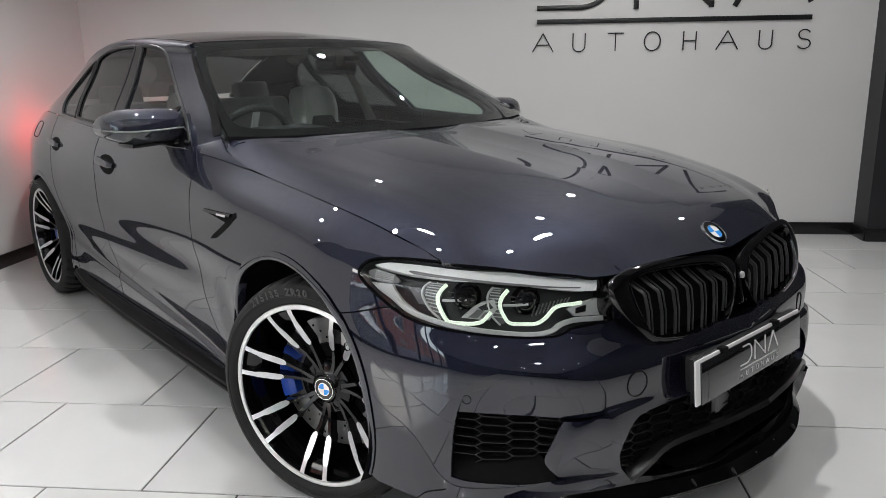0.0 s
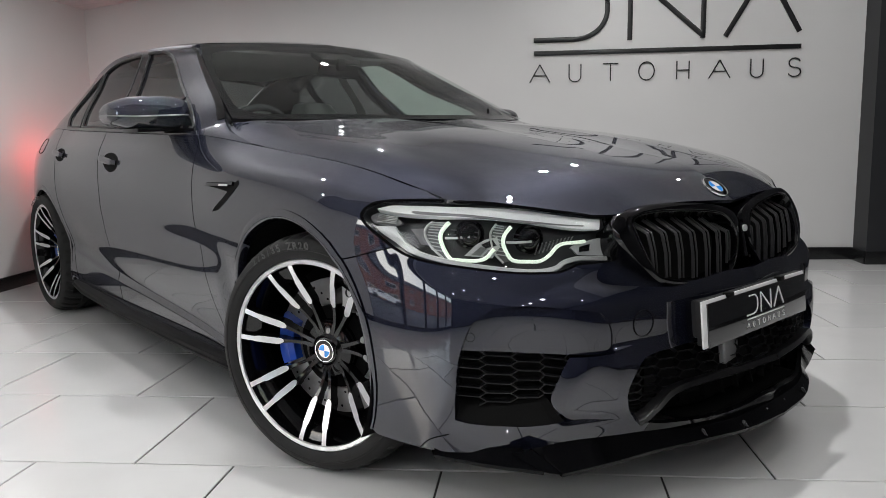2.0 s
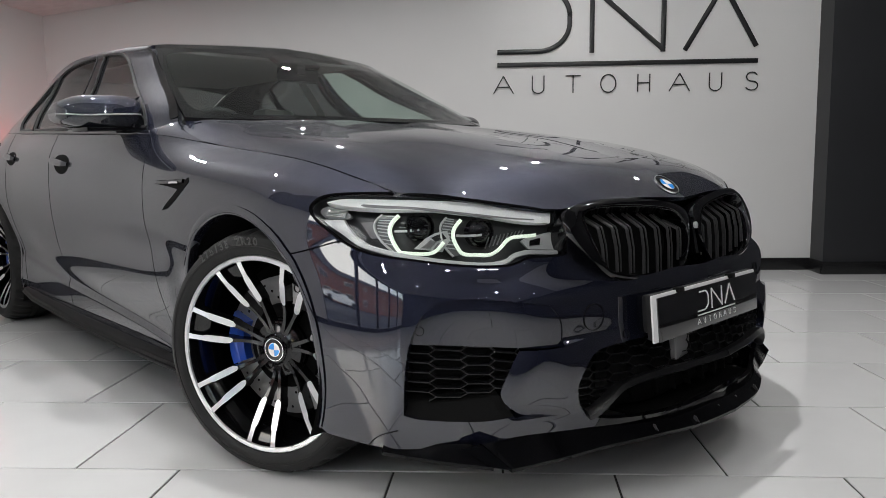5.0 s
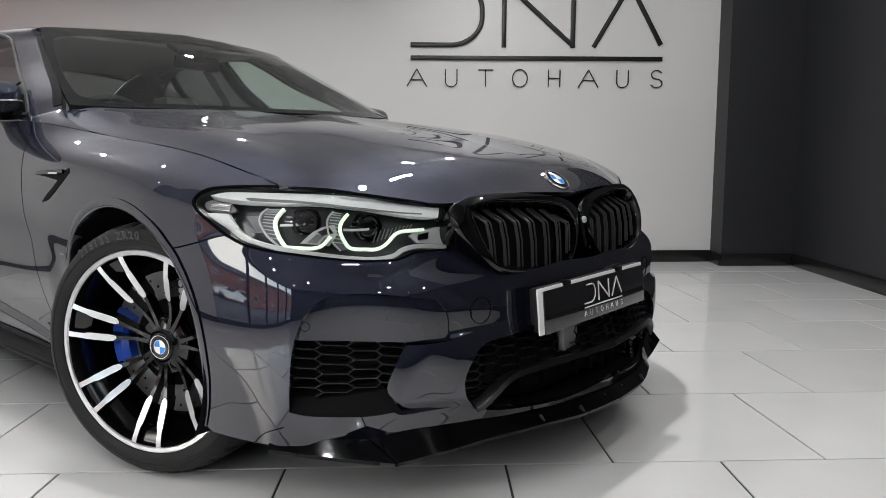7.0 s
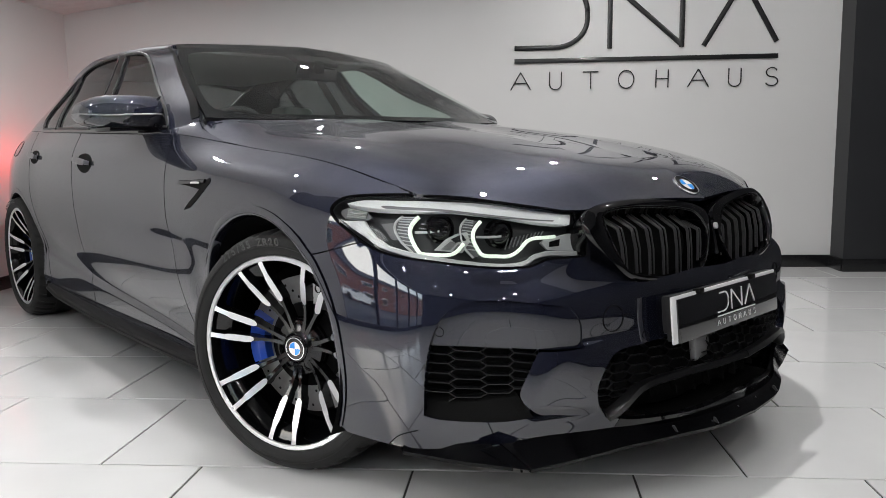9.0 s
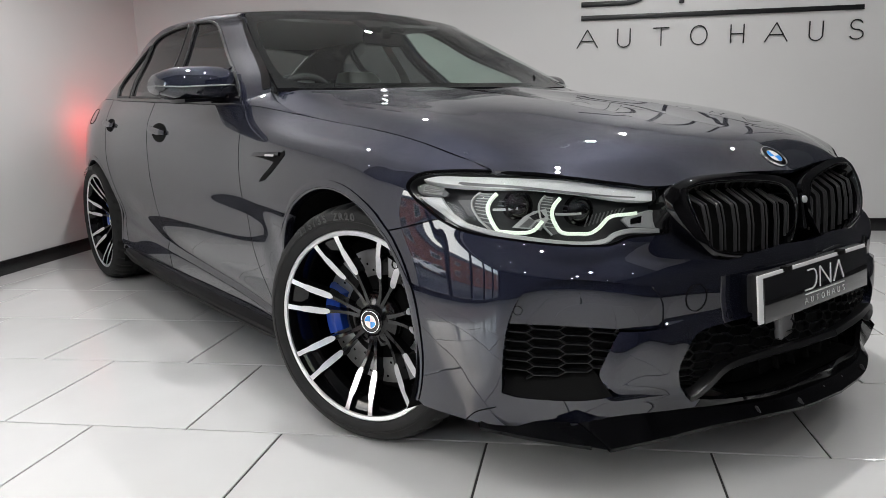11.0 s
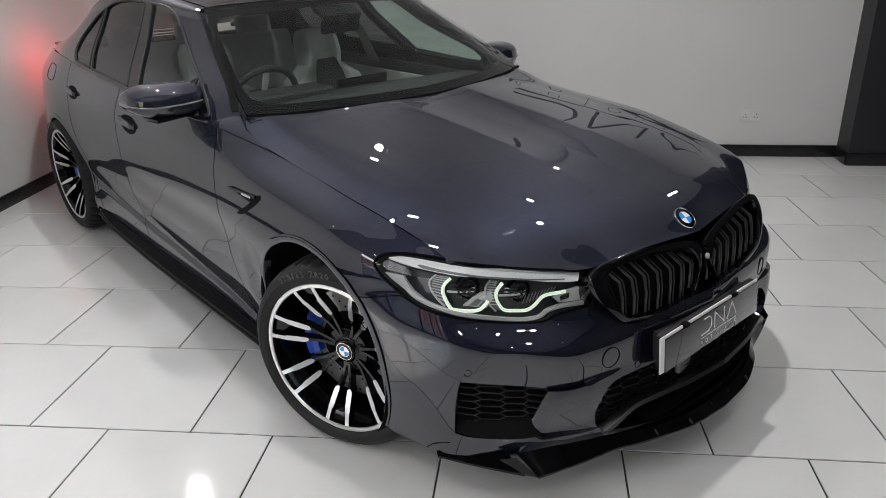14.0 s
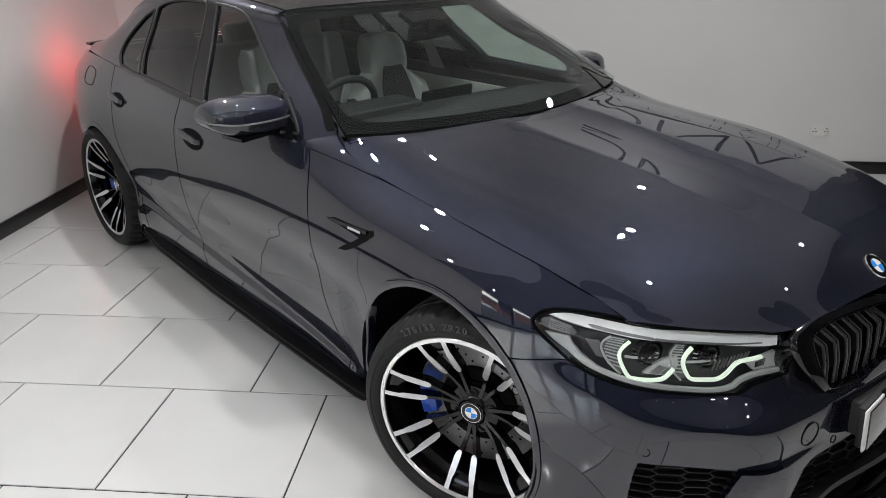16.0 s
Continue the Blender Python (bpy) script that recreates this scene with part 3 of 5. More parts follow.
def scoop_side(u, w):
    """The sunk panel round the outer intake: deep at its outer edge, running out towards the middle."""
    p = side_net.at(u, w)
    u, w = np.asarray(u, float), np.asarray(w, float)
    d = .019 * ease((13.70 - u) / 2.6) * ease((w - .72) / .6) + .003
    p[..., 0] -= .84 * d
    p[..., 1] += .54 * d
    return p


SURF = {"scoop": (scoop_side, .34, .13, (16, 6)), "side": (shaped_side, .34, .13, (16, 6)), "hood": (bumped_hood, .2, .14, (7, 6)), "cabin": (cabin_net.at, .45, .11, (6, 6)), "screen": (screen_net.at, .2, .22, (4, 3)), "kidney": (kidney_net.at, .13, .075, (4, 4))}


def normals_at(surf, u, w, top):
    e = 1e-3
    fn, (un, wn) = SURF[surf][0], SURF[surf][3]
    du = fn(np.clip(u + e, 0, un), w) - fn(np.clip(u - e, 0, un), w)
    dw = fn(u, np.clip(w + e, 0, wn)) - fn(u, np.clip(w - e, 0, wn))
    n = np.cross(du, dw)
    n /= np.linalg.norm(n, axis=-1)[..., None] + 1e-12
    p = fn(u, w)
    out = p - np.stack([np.clip(p[..., 0], -3.4, .2), 0 * p[..., 0], 0 * p[..., 0] + (.3 if top else .55)], -1)
    n[np.sum(n * out, -1) < 0] *= -1
    return n


def inside(px, py, poly):
    r = np.zeros(px.shape, bool)
    x0, y0 = poly[-1]
    for x1, y1 in poly:
        c = ((y1 > py) != (y0 > py)) & (px < (x0 - x1) * (py - y1) / ((y0 - y1) + 1e-15) + x1)
        r ^= c
        x0, y0 = x1, y1
    return r


def densify(poly, su, sw, step):
    out = []
    for k in range(len(poly)):
        a, b = np.array(poly[k]), np.array(poly[(k + 1) % len(poly)])
        n = max(1, int(math.ceil(np.hypot((b - a)[0] * su, (b - a)[1] * sw) / step)))
        out += [tuple(a + (b - a) * i / n) for i in range(n)]
    return [p for k, p in enumerate(out) if math.hypot((p[0] - out[k - 1][0]) * su, (p[1] - out[k - 1][1]) * sw) > 1e-4]


def inset(poly, su, sw, d):
    """The outline drawn in by d metres."""
    p = np.array(poly) * (su, sw)
    area = np.sum(p[:, 0] * np.roll(p[:, 1], -1) - np.roll(p[:, 0], -1) * p[:, 1])
    t = np.roll(p, -1, 0) - np.roll(p, 1, 0)
    t /= np.linalg.norm(t, axis=1)[:, None] + 1e-12
    n = np.c_[-t[:, 1], t[:, 0]] * (1 if area > 0 else -1)
    return [tuple(q) for q in (p + n * d) / (su, sw)]


def patch(surf, outline, holes=(), step=.035, off=0.0, flange=.014, gap=.0022, mid=None):
    fn, su, sw, (un, wn) = SURF[surf]
    loops = []
    for k, poly in enumerate([outline, *holes]):
        poly = densify(poly, su, sw, step * .5)
        whole = poly
        if gap:
            poly = inset(poly, su, sw, gap if k == 0 else -gap * .2)
        if mid == "u":
            poly = [(un if a[0] > un - 1e-6 else p[0], p[1]) for p, a in zip(poly, whole)]
        if mid == "w":
            poly = [(p[0], wn if a[1] > wn - 1e-6 else p[1]) for p, a in zip(poly, whole)]
        loops.append([(min(max(u, 0), un), min(max(w, 0), wn)) for u, w in poly])
    pts, edges = [], []
    for poly in loops:
        k0 = len(pts)
        pts += [(u * su, w * sw) for u, w in poly]
        edges += [(k0 + k, k0 + (k + 1) % len(poly)) for k in range(len(poly))]
    lo, hi = np.min(pts, 0), np.max(pts, 0)
    gx, gy = np.meshgrid(np.arange(lo[0] + step / 2, hi[0], step), np.arange(lo[1] + step / 3, hi[1], step * .8))
    gx, gy = gx.ravel(), gy.ravel()
    scaled = [[(u * su, w * sw) for u, w in poly] for poly in loops]
    ok = inside(gx, gy, scaled[0])
    for h in scaled[1:]:
        ok &= ~inside(gx, gy, h)
    b = np.array(pts)
    if ok.any():
        d = np.min((gx[ok][:, None] - b[:, 0]) ** 2 + (gy[ok][:, None] - b[:, 1]) ** 2, axis=1)
        keep = d > (step * .35) ** 2
        pts += list(zip(gx[ok][keep], gy[ok][keep]))
    v2, _, faces, orig, _, _ = delaunay_2d_cdt([Vector(p) for p in pts], edges, [], 0, 1e-7)
    q = np.array([tuple(v) for v in v2])
    tri = np.array([f for f in faces if len(f) == 3])
    c = q[tri].mean(1)
    ok = inside(c[:, 0], c[:, 1], scaled[0])
    for h in scaled[1:]:
        ok &= ~inside(c[:, 0], c[:, 1], h)
    tri = tri[ok]
    u, w = q[:, 0] / su, q[:, 1] / sw
    top = surf in ("hood", "cabin", "screen")
    N = normals_at(surf, u, w, top)
    at_mid = (u > un - 1e-4) if mid == "u" else (w > wn - 1e-4) if mid == "w" else np.zeros(len(u), bool)
    N[at_mid, 1] = 0
    N /= np.linalg.norm(N, axis=1)[:, None] + 1e-12
    V = fn(u, w) + N * off
    V[at_mid, 1] = MID
    fn_ = np.cross(V[tri[:, 1]] - V[tri[:, 0]], V[tri[:, 2]] - V[tri[:, 0]])
    flip = np.sum(fn_ * N[tri[:, 0]], 1) < 0
    tri[flip] = tri[flip][:, ::-1]
    V, N, F = V.tolist(), N.tolist(), tri.tolist()
    if flange:
        for poly in loops:
            pu, pw = np.array(poly).T
            n = normals_at(surf, pu, pw, top)
            p = fn(pu, pw) + n * off
            k0, m = len(V), len(poly)
            on_mid = (pu > un - 1e-4) if mid == "u" else (pw > wn - 1e-4) if mid == "w" else np.zeros(m, bool)
            V += p.tolist() + (p - n * flange).tolist()
            N += [(0, 0, 0)] * (2 * m)
            F += [(k0 + k, k0 + (k + 1) % m, k0 + m + (k + 1) % m, k0 + m + k) for k in range(m) if not (on_mid[k] and on_mid[(k + 1) % m])]
    return V, N, F


def flip_y(V, N, F):
    return [(x, 2 * MID - y, z) for x, y, z in V], [(x, -y, z) for x, y, z in N], [tuple(reversed(f)) for f in F]


def panel_pair(name, surf, outline, material, parent, holes=(), label="", **kw):
    d = patch(surf, outline, holes, **kw)
    obs = []
    for V, N, F in (d, flip_y(*d)):
        obs.append(mesh_object(name, V, F, material, parent, label, normals=N))
    return obs


def panel_whole(name, surf, outline, material, parent, holes=(), label="", **kw):
    d = patch(surf, outline, holes, mid="w" if surf in ("hood", "cabin") else "u", **kw)
    e = flip_y(*d)
    n = len(d[0])
    return mesh_object(name, d[0] + e[0], d[2] + [tuple(k + n for k in f) for f in e[2]], material, parent, label, normals=d[1] + e[1])


def on(surf, pts, off=0.0, n=6, closed=False):
    """A smooth line on a surface through (u, w) points: places and normals."""
    l = smooth_line(pts, n, closed)
    nor = normals_at(surf, l[:, 0], l[:, 1], surf not in ("side", "scoop"))
    return SURF[surf][0](l[:, 0], l[:, 1]) + nor * off, nor


def find(surf, x, z, u=8.0, w=3.0):
    """The (u, w) of the side where it has this x and z."""
    fn = SURF[surf][0]
    for _ in range(40):
        p = fn(np.array(u), np.array(w))
        e = 1e-3
        a, b = (fn(np.array(u + e), np.array(w)) - p) / e, (fn(np.array(u), np.array(w + e)) - p) / e
        j = np.array([[a[0], b[0]], [a[2], b[2]]])
        d = np.linalg.solve(j, np.array([x - p[0], z - p[2]]))
        u, w = float(np.clip(u + np.clip(d[0], -.5, .5), 0, 16)), float(np.clip(w + np.clip(d[1], -.5, .5), 0, 6))
    return u, w

# ---- the car: body ----
car = tagged(new("car"), "dark blue-grey metallic sports saloon with black grille on tiles", "car")


def arch_line(cx, cz, r, a0, a1, n=26, u0=8.0):
    out, u, w = [], u0, 3.0
    for t in np.linspace(a0, a1, n):
        u, w = find("side", cx + r * math.cos(radians(t)), cz + r * math.sin(radians(t)), u, w)
        out.append((u, w))
    return out


L = lambda *p: [tuple(q) for q in smooth_line(p, 5)]
FA, RA = (-.083, .372, .372), (-2.875, .362, .365)
arch_f = arch_line(*FA, 196, 48, u0=6.95)        # from behind the wheel, over it, to the bumper's seam
arch_b = arch_line(*FA, 47, -26, u0=8.95)       # down the bumper's edge
arch_r = arch_line(*RA, -18, 190, u0=2.9)
seam_fb = L(arch_f[-1], (9.30, 3.86), (9.70, 3.97), (10.06, 4.11))
lamp_out = L((10.06, 4.11), (9.78, 4.38), (9.50, 4.66), (9.42, 4.85), (9.55, 5.16), (9.81, 5.38), (10.2, 5.60), (10.62, 5.80))
lamp_top = L((10.62, 5.80), (11.23, 5.97), (12.26, 5.98), (13.3, 5.98), (13.89, 5.98))
lamp_low = L((13.99, 4.06), (13.6, 4.09), (13.16, 4.12), (12.9, 4.03), (12.68, 3.98), (12.36, 3.99), (11.57, 3.98), (11.09, 3.98), (10.59, 3.95), (10.3, 3.99), (10.06, 4.11))
seam_a = L((6.0, 6.0), (6.12, 5.4), (6.18, 5.0), (6.23, 4.3), (6.27, 3.3), (6.40, 2.1), (6.56, 1.1), (6.62, .55))
seam_b = L((4.13, 6.0), (4.16, 5.2), (4.14, 4.3), (4.10, 3.2), (4.17, 2.1), (4.28, 1.2), (4.33, .55))
seam_c = L((2.50, 6.0), (2.62, 5.4), (2.71, 4.8), (2.745, 4.0), (2.95, 2.4), (3.06, 1.1), (3.10, .55))

fender = seam_a + [(6.80, .55)] + arch_f + seam_fb[1:] + lamp_out[1:] + [(10.62, 6.0), (6.0, 6.0)]
panel_pair("front_fender", "side", fender, PAINT, car, step=.02)
door_f = seam_b + [(4.33, .55)] + seam_a[::-1]
panel_pair("front_door", "side", door_f, PAINT, car, step=.012)
door_r = seam_c + seam_b[::-1]
panel_pair("rear_door", "side", door_r, PAINT, car, step=.012)
quarter = [(0, 6.0), (0, .4)] + [(1.0, .4)] + arch_r[::-1] + [(2.98, .7)] + seam_c[::-1]
panel_pair("rear_quarter_panel", "side", quarter, PAINT, car)
sill = [(2.86, 0), (2.93, .55), (6.80, .55), (6.83, 0)]
panel_pair("sill", "side", sill, PAINT, car, step=.018)

KID_OUT = [(.42, 2.74), (.68, 2.90), (1.12, 3.10), (1.82, 3.12), (2.5, 3.02), (3.40, 2.80), (3.86, 2.50), (3.94, 2.10), (3.80, 1.45), (3.52, .72), (3.16, .33), (2.35, .20), (1.72, .27), (1.22, .55), (.72, 1.18), (.36, 1.80), (.30, 2.40)]
KID_IN = [(.98, 2.58), (1.35, 2.72), (2.10, 2.69), (3.08, 2.52), (3.45, 2.28), (3.71, 1.60), (3.55, .80), (3.22, .38), (2.45, .33), (1.42, .63), (1.13, .95), (.95, 1.60), (.90, 2.25)]
INTAKE = L((11.05, 2.08), (11.84, 2.12), (12.55, 2.08)) + L((12.55, 2.08), (12.38, 1.76), (12.20, 1.33), (12.40, 1.04), (12.62, .88)) + L((12.62, .88), (11.97, .77), (11.52, .83), (11.02, .95)) + L((10.97, 1.0), (10.95, 1.26), (10.99, 1.68), (11.05, 2.08))
CENTRE = L((16, 2.05), (15.0, 1.95), (14.47, 1.90), (14.13, 1.84), (13.93, 1.60), (13.80, 1.30), (13.92, .86), (14.2, .36), (14.5, .22), (15.0, .25), (15.6, .40), (16, .45))
bumper = arch_b + [(9.62, 0), (14.15, 0)] + CENTRE[:36][::-1] + [(16, 3.35), (15.4, 3.4), (14.9, 3.3), (14.58, 3.3), (14.42, 3.42), (14.26, 3.85), (14.12, 4.2)] + [(13.99, 4.06)] + lamp_low[1:] + seam_fb[::-1][1:]
SCOOP = L((10.955, .90), (10.95, 1.26), (10.98, 1.68), (11.04, 2.08), (11.10, 2.32), (11.19, 2.57), (11.36, 2.80), (11.58, 2.95), (11.98, 3.01), (12.55, 2.96), (13.22, 2.85)) + L((13.22, 2.85), (13.45, 2.50), (13.5, 2.06)) + L((12.56, 2.05), (12.38, 1.76), (12.20, 1.33), (12.38, 1.04), (12.64, .86)) + L((12.64, .86), (11.97, .75), (11.52, .79), (11.15, .84))
panel_whole("front_bumper", "side", bumper, PAINT, car, holes=[SCOOP], step=.016, flange=.03)
panel_whole("lower_lip", "side", [(14.15, 0), (16, 0)] + CENTRE[35:][::-1], GLOSS_BLACK, car, step=.02, gap=0)
panel_pair("intake_surround", "scoop", L((10.93, 2.08), (10.96, 2.32), (11.07, 2.62), (11.25, 2.87), (11.55, 3.03), (11.98, 3.08), (12.55, 3.04), (13.3, 2.92)) + L((13.3, 2.92), (13.5, 2.50), (13.56, 2.04)) + L((13.02, 2.05), (12.0, 2.10), (11.04, 2.06)), PAINT, car, step=.02, flange=.03, gap=0)

# bonnet, roof and pillars
panel_whole("bonnet", "hood", L((0, 0), (1, 0)) + [(k, 0) for k in np.linspace(1.1, 7, 30)] + [(7, k) for k in np.linspace(.2, 6, 28)] + [(0, 6)] + [(0, k) for k in np.linspace(5.8, .2, 24)], PAINT, car, gap=.001, flange=.012, step=.014)
WIN_F = L((.86, .22), (1.0, .86), (1.18, 1.6), (1.45, 2.45), (1.68, 3.0), (1.98, 3.36), (2.3, 3.44), (2.62, 3.40)) + L((2.60, 3.38), (2.62, 2.6), (2.56, 1.3), (2.50, .22)) + [(1.6, .18)]
WIN_R = L((2.72, .22), (2.80, 1.4), (2.86, 2.7), (2.88, 3.36)) + L((2.90, 3.38), (3.4, 3.25), (3.85, 2.95), (4.05, 2.72)) + L((4.03, 2.68), (3.90, 1.4), (3.74, .20))
WIN_Q = L((3.82, .20), (3.96, 1.4), (4.11, 2.66)) + L((4.12, 2.66), (4.32, 2.35), (4.46, 1.8), (4.50, 1.3), (4.46, .7), (4.34, .16))
panel_pair("pillar_frame", "cabin", [(0, 0), (0, 4.06)] + [(k, 4.06) for k in np.linspace(.5, 5.6, 14)] + [(6, 4.06), (6, 0)], PAINT, car, holes=[WIN_F, WIN_R, WIN_Q], flange=.02, gap=0)
for win, name, m in ((WIN_F, "front_side_window", GLASS), (WIN_R, "rear_side_window", TINT), (WIN_Q, "quarter_window", TINT)):
    for ob in panel_pair(name, "cabin", win, m, car, off=-.006, flange=0, gap=-.004):
        ob.visible_shadow = m is not GLASS
    p, n = on("cabin", win, .001, 1, True)
    pair("window_trim", sweep(p, n, .012, .008, True), TRIM_BLACK, car)
for pil in ([(2.50, .2), (2.56, 1.3), (2.62, 2.6), (2.62, 3.40), (2.88, 3.40), (2.86, 2.7), (2.80, 1.4), (2.72, .2)], [(3.74, .2), (3.90, 1.4), (4.04, 2.68), (4.11, 2.68), (3.96, 1.4), (3.82, .2)]):
    panel_pair("pillar_cover", "cabin", pil, GLOSS_BLACK, car, off=.002)
# black edge trim, widened so its black also paints the pillar's dark reflection
panel_pair("windscreen_edge_trim", "cabin", [(.0, .25)] + [(.0, k) for k in np.linspace(.6, 3.6, 12)] + [(.07, 3.75), (.26, 3.6)] + [(.26, k) for k in np.linspace(3.4, .6, 12)] + [(.20, .25)], GLOSS_BLACK, car, off=.0025, flange=.006, gap=0, step=.02)
panel_whole("roof", "cabin", [(0, 4.09)] + [(k, 4.09) for k in np.linspace(.3, 4.9, 14)] + [(5, 4.09), (5, 6), (0, 6)], ROOF, car)
ob = panel_whole("rear_window", "cabin", [(5.01, 4.07), (5.95, 4.07), (5.95, 6), (5.01, 6)], TINT, car, flange=0)
ob = panel_whole("windscreen", "screen", [(0, 0), (0, 3), (4, 3), (4, 0)], GLASS, car, flange=0, gap=0, step=.02)
ob.visible_shadow = False
band = [(0, 0), (0, 3), (4, 3), (4, 2.82)] + L((3.2, 2.80), (1.2, 2.78), (.55, 2.72), (.30, 2.5), (.22, 1.6), (.26, .65), (.5, .38), (1.2, .28), (4, .24)) + [(4, 0)]
panel_whole("windscreen_border", "screen", band, BORDER, car, off=-.015, flange=0, gap=0, step=.02)
# boot lid, closed tail, underbody and inner shell
rows = [[(-3.28, y + MID, 1.085) for y in np.linspace(-.63, .63, 9)], [(-3.65, y * .97 + MID, 1.052 + .01 * (1 - abs(y))) for y in np.linspace(-.62, .62, 9)], [(-3.90, y * .9 + MID, 1.01 + .015 * (1 - y * y)) for y in np.linspace(-.56, .56, 9)], [(-3.95, y * .88 + MID, .9) for y in np.linspace(-.62, .62, 9)], [(-4.00, y + MID, .6) for y in np.linspace(-.57, .57, 9)], [(-3.94, y + MID, .22) for y in np.linspace(-.57, .57, 9)]]
part("boot_lid", loft(rows), PAINT, car)
spoiler = sweep([(-3.85, y + MID, 1.040 + .018 * (1 - (y / .56) ** 2)) for y in np.linspace(-.56, .56, 21)], (0, 0, 1), .07, .016)
part("boot_spoiler", spoiler, GLOSS_BLACK, car)
for s in (-1, 1):
    tl = sweep([(-3.950, s * .575 + MID, .90), (-3.975, s * .53 + MID, .90), (-3.99, s * .46 + MID, .90), (-3.998, s * .38 + MID, .90)], (-1, s * .3, 0), .11, .016)
    part("tail_light", tl, TAIL, car, "lit red tail light")
part("underbody", box_bm((4.15, 1.44, .05), Matrix.Translation((-1.74, MID, .178)), .01), DARK, car)
part("engine_bay_shield", box_bm((1.15, 1.0, .55), Matrix.Translation((.03, 0, .53)), .05), DARK, car)
part("rear_bulkhead", box_bm((.05, 1.5, .75), Matrix.Translation((-2.98, MID, .66)), .02), DARK, car)
part("intake_baffle", box_bm((.02, .80, .32), Matrix.Translation((.755, MID, .375)), .004), DARK, car)
part("under_tray", box_bm((.22, .60, .012), Matrix.Translation((.755, MID, .206)), .004), DARK, car)
part("bulkhead", box_bm((.06, 1.5, .72), Matrix.Translation((-.72, 0, .60)), .02), DARK, car)
for cx, cz, r, yi in ((-.083, .372, .385, .55), (-2.875, .362, .38, .55)):
    rows = [[(cx + r * math.cos(t), y, cz + r * math.sin(t)) for t in np.linspace(-.55, math.pi + .55, 30)] for y in (-.925 if cx > -1 else -.87, -.75, -yi)]
    rows.append([(cx, -yi, cz)] * 30)
    pair("wheel_arch_liner", loft(rows), DARK, car)
# arch lips
for line, fl in ((arch_f + arch_b[1:], 0), (arch_r, 1)):
    c = np.array(FA[:2] if not fl else RA[:2])
    p, n = on("side", line[::2], .0, 2)
    out = p - np.array([c[0], 0, c[1]])
    out[:, 1] = 0
    out /= np.linalg.norm(out, axis=1)[:, None]
    rows = [p + out * r + n * h for r, h in ((.026, -.0010), (.019, .0005), (.010, .0011), (.003, .0009), (.0, -.0004), (-.002, -.004), (-.004, -.03))]
    pair("arch_lip", loft(rows), PAINT, car)
# side skirts
rows = []
for x, yo, z in ((-2.44, -.895, .235), (-2.2, -.92, .222), (-1.6, -.935, .205), (-1.0, -.945, .203), (-.6, -.955, .21), (-.47, -.960, .215), (-.43, -.955, .217)):
    rows.append([(x, yo + .07, z + .022), (x, yo + .022, z + .021), (x, yo + .008, z + .016), (x, yo + .006, z + .006), (x, yo - .002, z + .003), (x, yo - .003, z - .004), (x, yo + .10, z - .012)])
pair("side_skirt", loft(rows), SKIRT_BLACK, car)
# corner between wing, bonnet and windscreen pillar
rows = []
for t in np.linspace(0, 1, 14):
    lo = side_net.at(np.array(5.70 + 1.12 * t), np.array(6.0))
    if t < .6:
        hi = cabin_net.at(np.array(.85 * (1 - t / .6)), np.array(.06))
    else:
        k = (t - .6) / .4
        hi = cabin_net.at(np.array(0.0), np.array(.06)) * (1 - k) + hood_net.at(np.array(.6 * k), np.array(0.0)) * k
    rows.append([lo + np.array([0, .004, -.012]), lo, lo * .5 + hi * .5 + np.array([0, -.006, .004]), hi, hi + np.array([.0, .02, -.01])])
pair("wing_corner", loft(rows), PAINT, car)

# ---- the car: headlights, grille, intakes, splitter ----
def cut(poly, u):
    """The lowest and highest w of an outline at u."""
    ws = []
    for (u0, w0), (u1, w1) in zip(poly, poly[1:] + poly[:1]):
        if (u0 - u) * (u1 - u) < 0:
            ws.append(w0 + (w1 - w0) * (u - u0) / (u1 - u0))
    return (min(ws), max(ws)) if len(ws) >= 2 else None


def strip(name, line, width, height, off, material, parent=None, label="", n=6, closed=False, round_=False):
    p, nor = on("side", line, off, n, closed)
    return pair(name, sweep(p, nor, width, height, closed, round_), material, parent or car, label)


SLOT_GREY = mat("grey_slot_plastic", (.16, .16, .165), .4, .3)
LAMP = lamp_out + lamp_top[1:] + [(13.99, 4.06)] + lamp_low[1:-1]
lamps = []
for ob in panel_pair("headlight", "side", LAMP, HOUSING, car, label="clear headlight with lit white light strips", off=-.062, flange=-.055, gap=-.004):
    lamps.append(ob)


def lamp_pair(name, bm, material, label=""):
    c = mirrored(bm)
    part(name, bm, material, lamps[0], label)
    part(name, c, material, lamps[1], label)


def lamp_panel(name, line, material, off, label="", flange=.01, **kw):
    d = patch("side", line, (), off=off, flange=flange, gap=0, **kw)
    for lampob, (V, N, F) in zip(lamps, (d, flip_y(*d))):
        mesh_object(name, V, F, material, lampob, label, normals=N)


def lamp_line(name, line, width, height, off, material, label="", n=5, round_=False):
    p, nor = on("side", line, off, n)
    lamp_pair(name, sweep(p, nor, width, height, False, round_), material, label)


